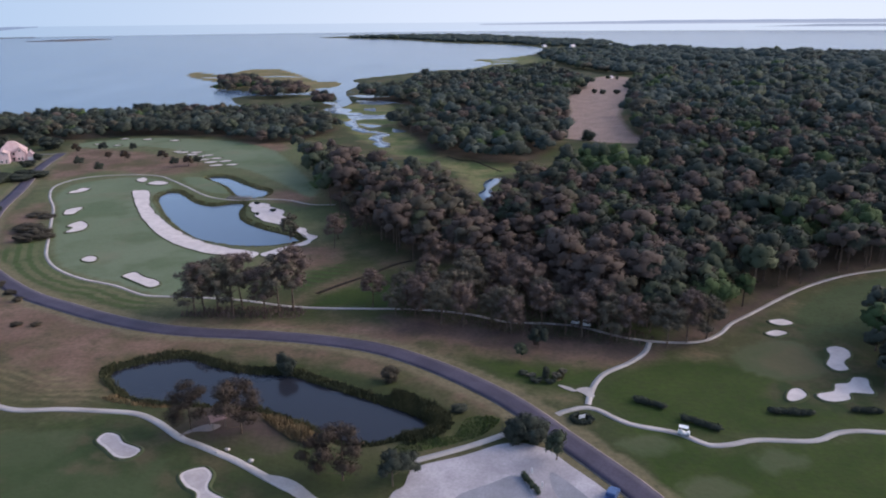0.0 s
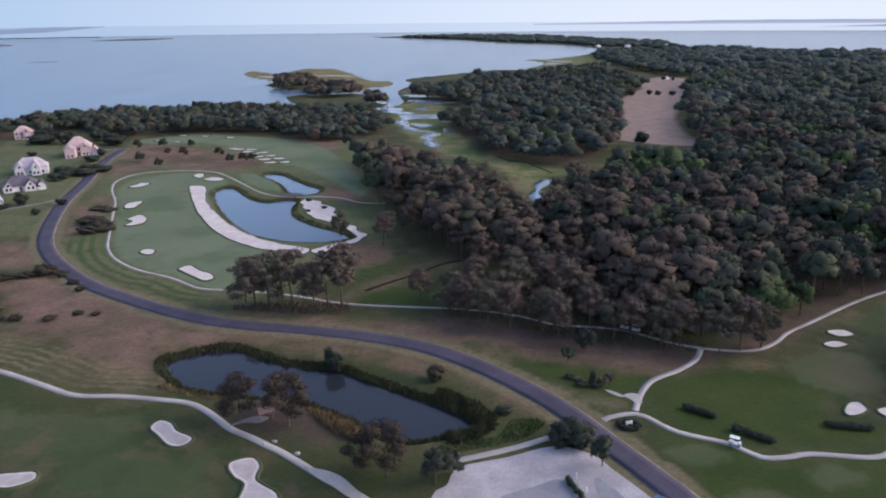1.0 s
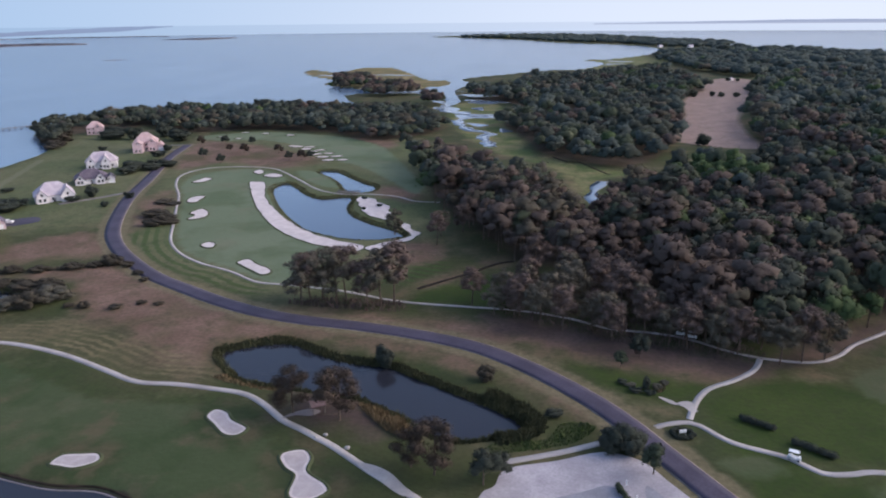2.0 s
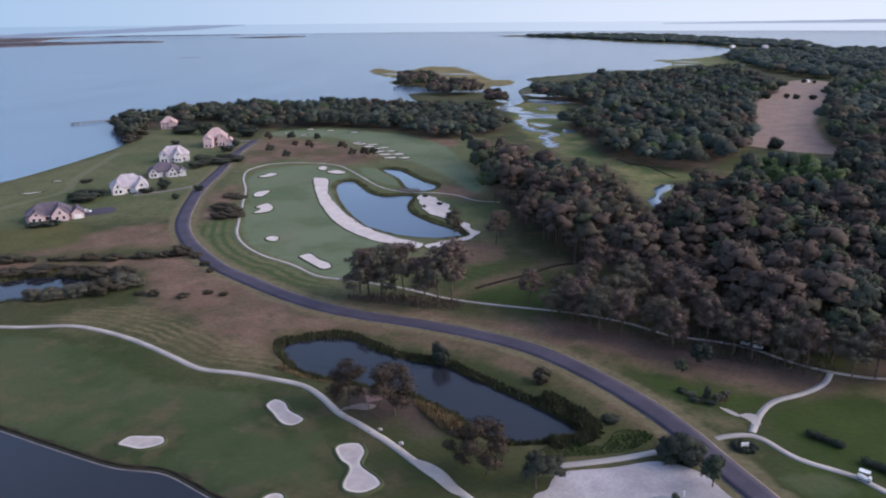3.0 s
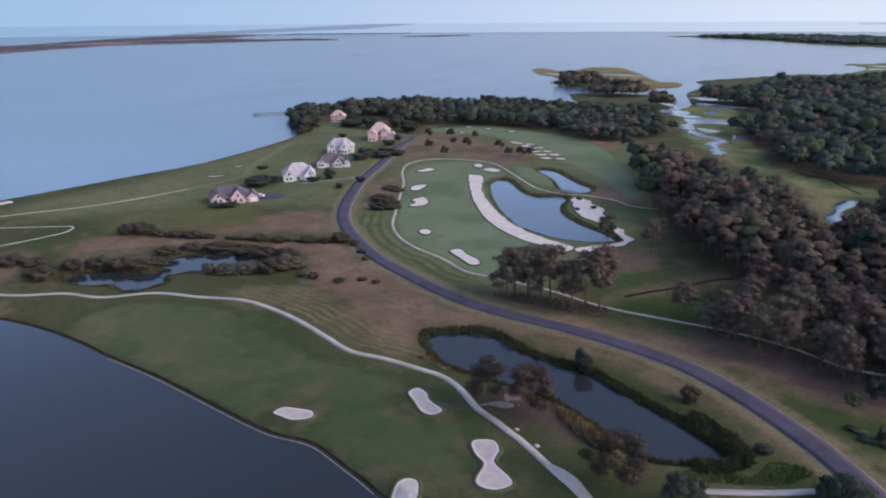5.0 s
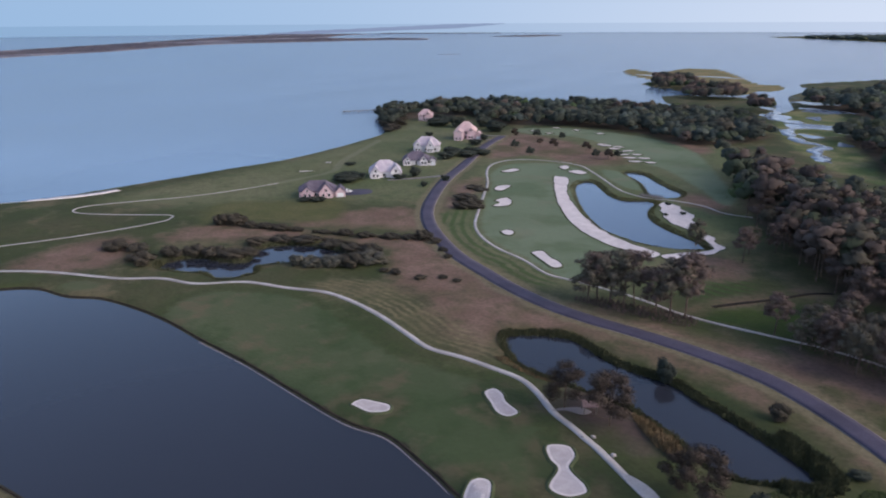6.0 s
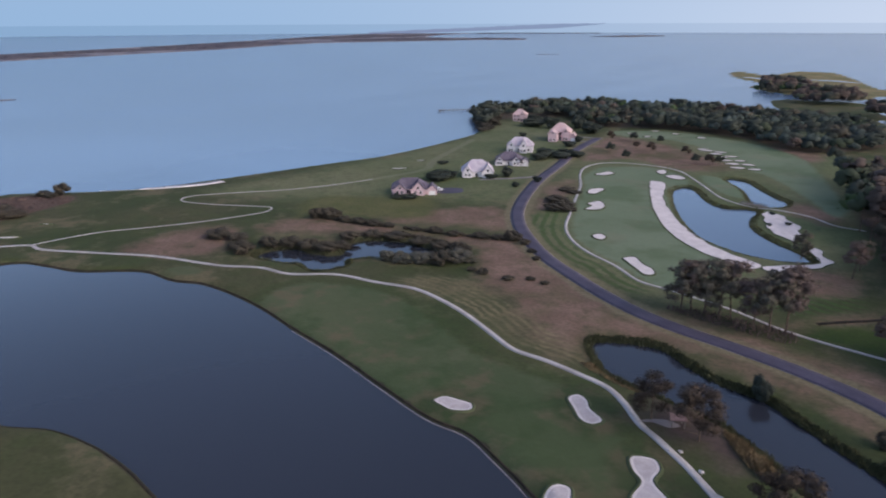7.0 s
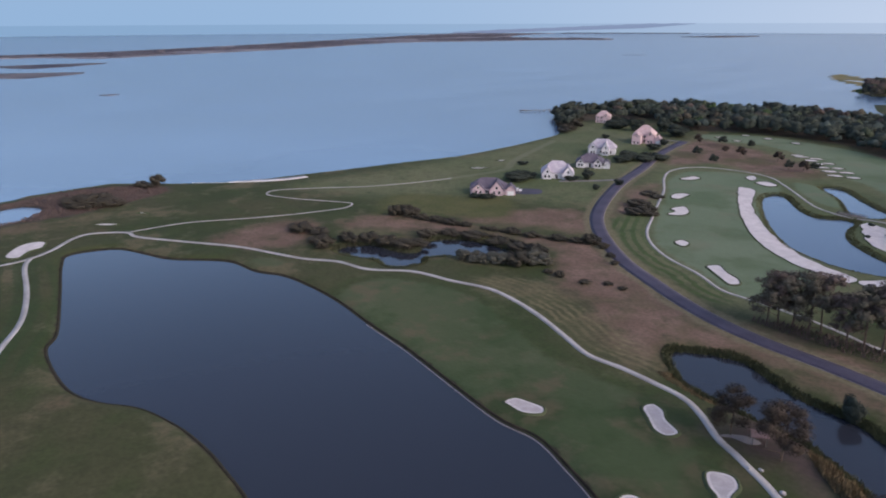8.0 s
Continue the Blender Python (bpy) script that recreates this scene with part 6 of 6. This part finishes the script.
def blades(p, z, tall, wide):
    """Upright leaves, one triangle each, standing at places p."""
    n = len(p)
    a = rng.uniform(0, 2 * math.pi, n)
    half = np.column_stack([np.cos(a), np.sin(a)]) * (wide * rng.uniform(0.6, 1.4, n))[:, None] / 2
    tip = p + rng.normal(0, 0.22, (n, 2)) * tall[:, None]
    v = np.stack([np.column_stack([p - half, z - 0.1]), np.column_stack([p + half, z - 0.1 + 0.15 * tall]), np.column_stack([tip, z + tall])], 1)
    return v.reshape(-1, 3), np.arange(3 * n).reshape(-1, 3)


def uneven(p):
    """How tall the growth is from place to place, 0.5 to 1.3."""
    return np.array([max(0.3, 0.9 + 0.8 * noise.noise((a / 4, b / 4, 1)) + 0.4 * noise.noise((a / 1.3, b / 1.3, 2))) for a, b in p])


def bank_plants(name, line, span, count, offset, tall, leaf, label):
    """Reeds and rushes thick along part of a pond's edge."""
    n = len(line)
    k = rng.integers(int(span[0] * n), int(span[1] * n), count) % n
    s = rng.uniform(0, 1, (count, 1))
    nxt = np.roll(line, -1, 0)
    out = outward(line, 1.0) - line
    p = line[k] * s + nxt[k] * (1 - s) + out[k] * rng.uniform(offset[0], offset[1], (count, 1)) + rng.normal(0, 0.25, (count, 2))
    z = height(p[:, 0], p[:, 1]).clip(0)
    v, f = blades(p, z, tall * uneven(p) * rng.uniform(0.6, 1.15, count), np.full(count, 0.42))
    put(name, mesh_of(name, v, f), leaf, label=label, category="reeds", kind="stuff")


def bed_plants(name, shape, spacing, tall, leaf, label):
    x, y = scatter(spline(shape), spacing, lambda x, y: height(x, y) > 0.3)
    p = np.column_stack([x, y])
    v, f = blades(p, height(x, y).clip(0), tall * uneven(p) * rng.uniform(0.6, 1.15, len(x)), np.full(len(x), 0.4))
    put(name, mesh_of(name, v, f), leaf, label=label, category="reeds", kind="stuff")


pond = WATERS["reed_pond"]
bank_plants("reed_bed", pond, (0.0, 0.52), 9000, (-0.2, 1.8), 1.15, REED, "dark green reeds along the pond's far bank")
bank_plants("reed_bed", pond, (0.40, 0.56), 6000, (0.0, 4.6), 1.5, REED, "thick dark reeds at the pond's end")
bank_plants("reed_bed", pond, (0.56, 1.0), 4500, (-0.3, 1.6), 1.3, REED, "low dark reeds along the pond's near bank")
bed_plants("dry_reed_bed", DRY_REED, 0.28, 1.5, REED_DRY, "tan dry reeds on the pond's bank")
bed_plants("dry_reed_bed", DRY_REED_B, 0.4, 0.8, REED_DRY, "low tan dry reeds beside the cart path")
bank_plants("pond_rushes", WATERS["fairway_pond"], (0.0, 1.0), 5000, (0.1, 3.0), 0.5, SEDGE, "short rushes round the fairway pond")
bank_plants("pond_rushes", WATERS["tee_pond"], (0.0, 1.0), 2600, (0.1, 3.0), 0.5, SEDGE, "short rushes round the tee pond")
bank_plants("pond_rushes", WATERS["meadow_pond"], (0.0, 1.0), 4000, (0.0, 2.5), 1.0, REED, "rushes round the meadow pond")
bed_plants("bank_sedge_bed", [(12.2, 135.7), (6.8, 128.6), (-2.6, 124.6), (-10.0, 122.7), (-8.5, 127), (1.5, 129.6), (5, 136.3)], 0.33, 0.55, GREEN_SEDGE, "bright green sedge on the bank between pond and path")
bed_plants("dry_tufts", [(27, 152), (29.4, 154), (30.2, 158), (28.4, 158), (26, 154)], 0.45, 0.8, REED_DRY, "tan dry tufts beside the path junction")
bed_plants("scrub_bed", SCRUB, 0.9, 1.1, SCRUB_LEAF, "low brown scrub and dead reeds on the bay shore")
bed_plants("undergrowth", [tuple(q) for q in STAND[::6]], 0.8, 1.2, SCRUB_LEAF, "low brown undergrowth beneath the pines")
bed_plants("undergrowth", [(-79, 194), (-68, 200), (-55, 200), (-43, 199), (-44, 192), (-60, 192)], 0.7, 1.6, SCRUB_LEAF, "low brown undergrowth beneath the roadside pines")
# ---- vehicles, shelter, pier, bridge and small things ----
def wheels(ob, xs, y, r, w):
    for x in xs:
        for s in (-1, 1):
            bm = bmesh.new()
            bmesh.ops.create_cone(bm, cap_ends=True, segments=14, radius1=r, radius2=r, depth=w, matrix=pose(x, s * y, r, 90))
            tyre = part("wheel", bm, RUBBER, ob, "black rubber wheel")
            bm = bmesh.new()
            bmesh.ops.create_cone(bm, cap_ends=True, segments=10, radius1=r * 0.55, radius2=r * 0.5, depth=w * 1.1, matrix=pose(x, s * y, r, 90))
            part("rim", bm, TRIM, tyre, "pale wheel rim")


def rounded(*pairs, by=0.06):
    bm = boxes(*pairs)
    bmesh.ops.bevel(bm, geom=bm.edges[:], offset=by, segments=2, affect="EDGES")
    return bm


RUBBER = plain("black_rubber", (0.015, 0.015, 0.016), (0.03, 0.03, 0.03), 0.4, 0.8, 0.3)
PAINT_WHITE = plain("white_paintwork", (0.74, 0.73, 0.73), (0.82, 0.81, 0.81), 2.0, 0.3, 0.5)
PAINT_BLUE = plain("blue_paintwork", (0.05, 0.09, 0.20), (0.07, 0.12, 0.26), 2.0, 0.3, 0.5)
TIMBER = plain("weathered_timber", (0.13, 0.115, 0.105), (0.22, 0.19, 0.17), 1.5, 0.9, 0.15, 0.02)
RED_ROOF = plain("faded_red_roof", (0.2, 0.13, 0.125), (0.28, 0.19, 0.18), 2.0, 0.9, 0.15, 0.02)


def golf_cart(x, y, turn):
    ob = thing("golf_cart", pose(x, y, ground_z(x, y) + 0.14, 0, 0, turn), "white golf cart with a white roof on the path", "golf cart", "golf carts on the paths")
    part("body", rounded(((-1.2, -0.58, 0.25), (1.2, 0.58, 0.55)), ((0.6, -0.55, 0.5), (1.15, 0.55, 0.85)), ((-1.2, -0.56, 0.5), (-0.5, 0.56, 0.8))), PAINT_WHITE, ob)
    part("seat", rounded(((-0.5, -0.52, 0.55), (0.05, 0.52, 0.72)), ((-0.6, -0.52, 0.7), (-0.45, 0.52, 1.1))), TRIM, ob, "pale bench seat")
    part("roof", rounded(((-1.1, -0.62, 1.78), (0.8, 0.62, 1.86))), PAINT_WHITE, ob)
    for px in (-1.0, 0.7):
        for s in (-0.55, 0.55):
            part("post", boxes(((px - 0.025, s - 0.025, 0.6), (px + 0.025, s + 0.025, 1.8))), RUBBER, ob, "thin black post")
    wheels(ob, (-0.8, 0.8), 0.55, 0.23, 0.2)


golf_cart(50.4, 129.0, -25)
golf_cart(37.8, 185.6, -15)
golf_cart(40.7, 184.2, -15)


def pickup(x, y, turn, paint, label):
    ob = thing("pickup_truck", pose(x, y, ground_z(x, y) + 0.1, 0, 0, turn), label, "truck")
    part("body", rounded(((-2.7, -0.95, 0.45), (2.7, 0.95, 1.05)), ((1.3, -0.92, 1.0), (2.6, 0.92, 1.2)), by=0.09), paint, ob)
    part("cab", rounded(((-0.6, -0.88, 1.0), (1.3, 0.88, 1.8)), by=0.14), paint, ob)
    part("windscreen", boxes(((1.22, -0.75, 1.2), (1.33, 0.75, 1.7))), PANE, ob, "dark windscreen")
    part("bed_side", boxes(((-2.65, -0.93, 1.0), (-0.6, -0.83, 1.3)), ((-2.65, 0.83, 1.0), (-0.6, 0.93, 1.3)), ((-2.7, -0.93, 1.0), (-2.6, 0.93, 1.3))), paint, ob)
    wheels(ob, (-1.7, 1.7), 0.85, 0.38, 0.25)


pickup(-234, 265.5, 20, PAINT_WHITE, "white pickup truck on the house forecourt")
pickup(30.2, 108.0, 60, PAINT_BLUE, "blue pickup truck in the gravel car park")

# shelter under the trees by the pond
ob = thing("shelter", pose(-49.2, 133.4, ground_z(-49.2, 133.4), 0, 0, 35), "small open shelter with a faded red roof under trees", "shelter")
part("roof", gable_roof(-1.5, 1.5, -1.3, 1.3, 2.2, 2.9, False, 0.25, 0.1), RED_ROOF, ob, "faded red roof")
for px in (-1.35, 1.35):
    for py in (-1.15, 1.15):
        part("post", boxes(((px - 0.08, py - 0.08, -0.2), (px + 0.08, py + 0.08, 2.35))), TIMBER, ob, "timber post")
put("shelter_pad", patch("shelter_pad", spline([(-56.0, 129.3), (-53.5, 131.0), (-50.0, 131.2), (-48.5, 133.5), (-51.5, 134.0), (-55.0, 131.5)], True, 4), 0.15), DRIVE, label="worn concrete apron by the cart path", category="path", kind="structure")

# pier off the point
ob = thing("pier", pose(-440, 546, 0, 0, 0, 235), "dark narrow timber pier out into the bay", "pier")
part("deck", boxes(((0, -1.0, 1.1), (30, 1.0, 1.35))), TIMBER, ob)
for k in range(7):
    for s in (-0.9, 0.9):
        part("pile", boxes(((2 + 4.5 * k, s - 0.15, -2.0), (2.3 + 4.5 * k, s + 0.15, 1.9))), TIMBER, ob)
part("platform", boxes(((24, -4.0, 1.1), (31, 1.0, 1.38))), TIMBER, ob)

# footbridge between the two golf ponds
ob = thing("footbridge", pose(-100.5, 339.5, 1.2, 0, 0, -4), "low dark timber footbridge on the cart path", "bridge")
part("deck", boxes(((-6, -1.4, 0.0), (6, 1.4, 0.25))), TIMBER, ob)
for s in (-1.35, 1.35):
    part("rail", boxes(((-6, s - 0.06, 0.95), (6, s + 0.06, 1.08)), ((-6, s - 0.05, 0.55), (6, s + 0.05, 0.63))), TIMBER, ob)
    for k in range(5):
        part("post", boxes(((-6 + 2.95 * k, s - 0.08, 0.2), (-5.84 + 2.95 * k, s + 0.08, 1.1))), TIMBER, ob)


def boulder(x, y, r):
    ob = thing("boulder", pose(x, y, ground_z(x, y), 0, 0, random.uniform(0, 360)), "pale boulder beside the cart path", "boulder", "boulders along the path")
    v, f = clumps(np.array([[0, 0, r * 0.45]]), np.array([[r, r * 0.75, r * 0.6]]), 0.15)
    put("rock", mesh_of("rock", v, f), CONCRETE, ob)


for x, y, r in ((-44.5, 124.2, 0.6), (-38.6, 120.1, 0.7), (-46.4, 123.2, 0.5)):
    boulder(x, y, r)
for x, y in ((16.8, 116.3), (18.2, 112.0)):
    ob = thing("bollard", pose(x, y, ground_z(x, y) + 0.1), "short white bollard in the car park", "bollard", "bollards in the car park")
    bm = bmesh.new()
    bmesh.ops.create_cone(bm, cap_ends=True, segments=12, radius1=0.16, radius2=0.13, depth=0.9, matrix=pose(0, 0, 0.45))
    part("post", bm, TRIM, ob)
    bm = bmesh.new()
    bmesh.ops.create_uvsphere(bm, u_segments=12, v_segments=8, radius=0.17, matrix=pose(0, 0, 0.95))
    part("cap", bm, TRIM, ob, "rounded white cap")
ob = thing("sign", pose(30.1, 135.2, ground_z(30.1, 135.2), 0, 0, 20), "small white sign in a hedged bed", "sign")
part("board", rounded(((-0.8, -0.08, 0.5), (0.8, 0.08, 1.3)), by=0.03), TRIM, ob)
for s in (-0.7, 0.7):
    part("post", boxes(((s - 0.06, -0.06, -0.2), (s + 0.06, 0.06, 1.4))), TRIM, ob)
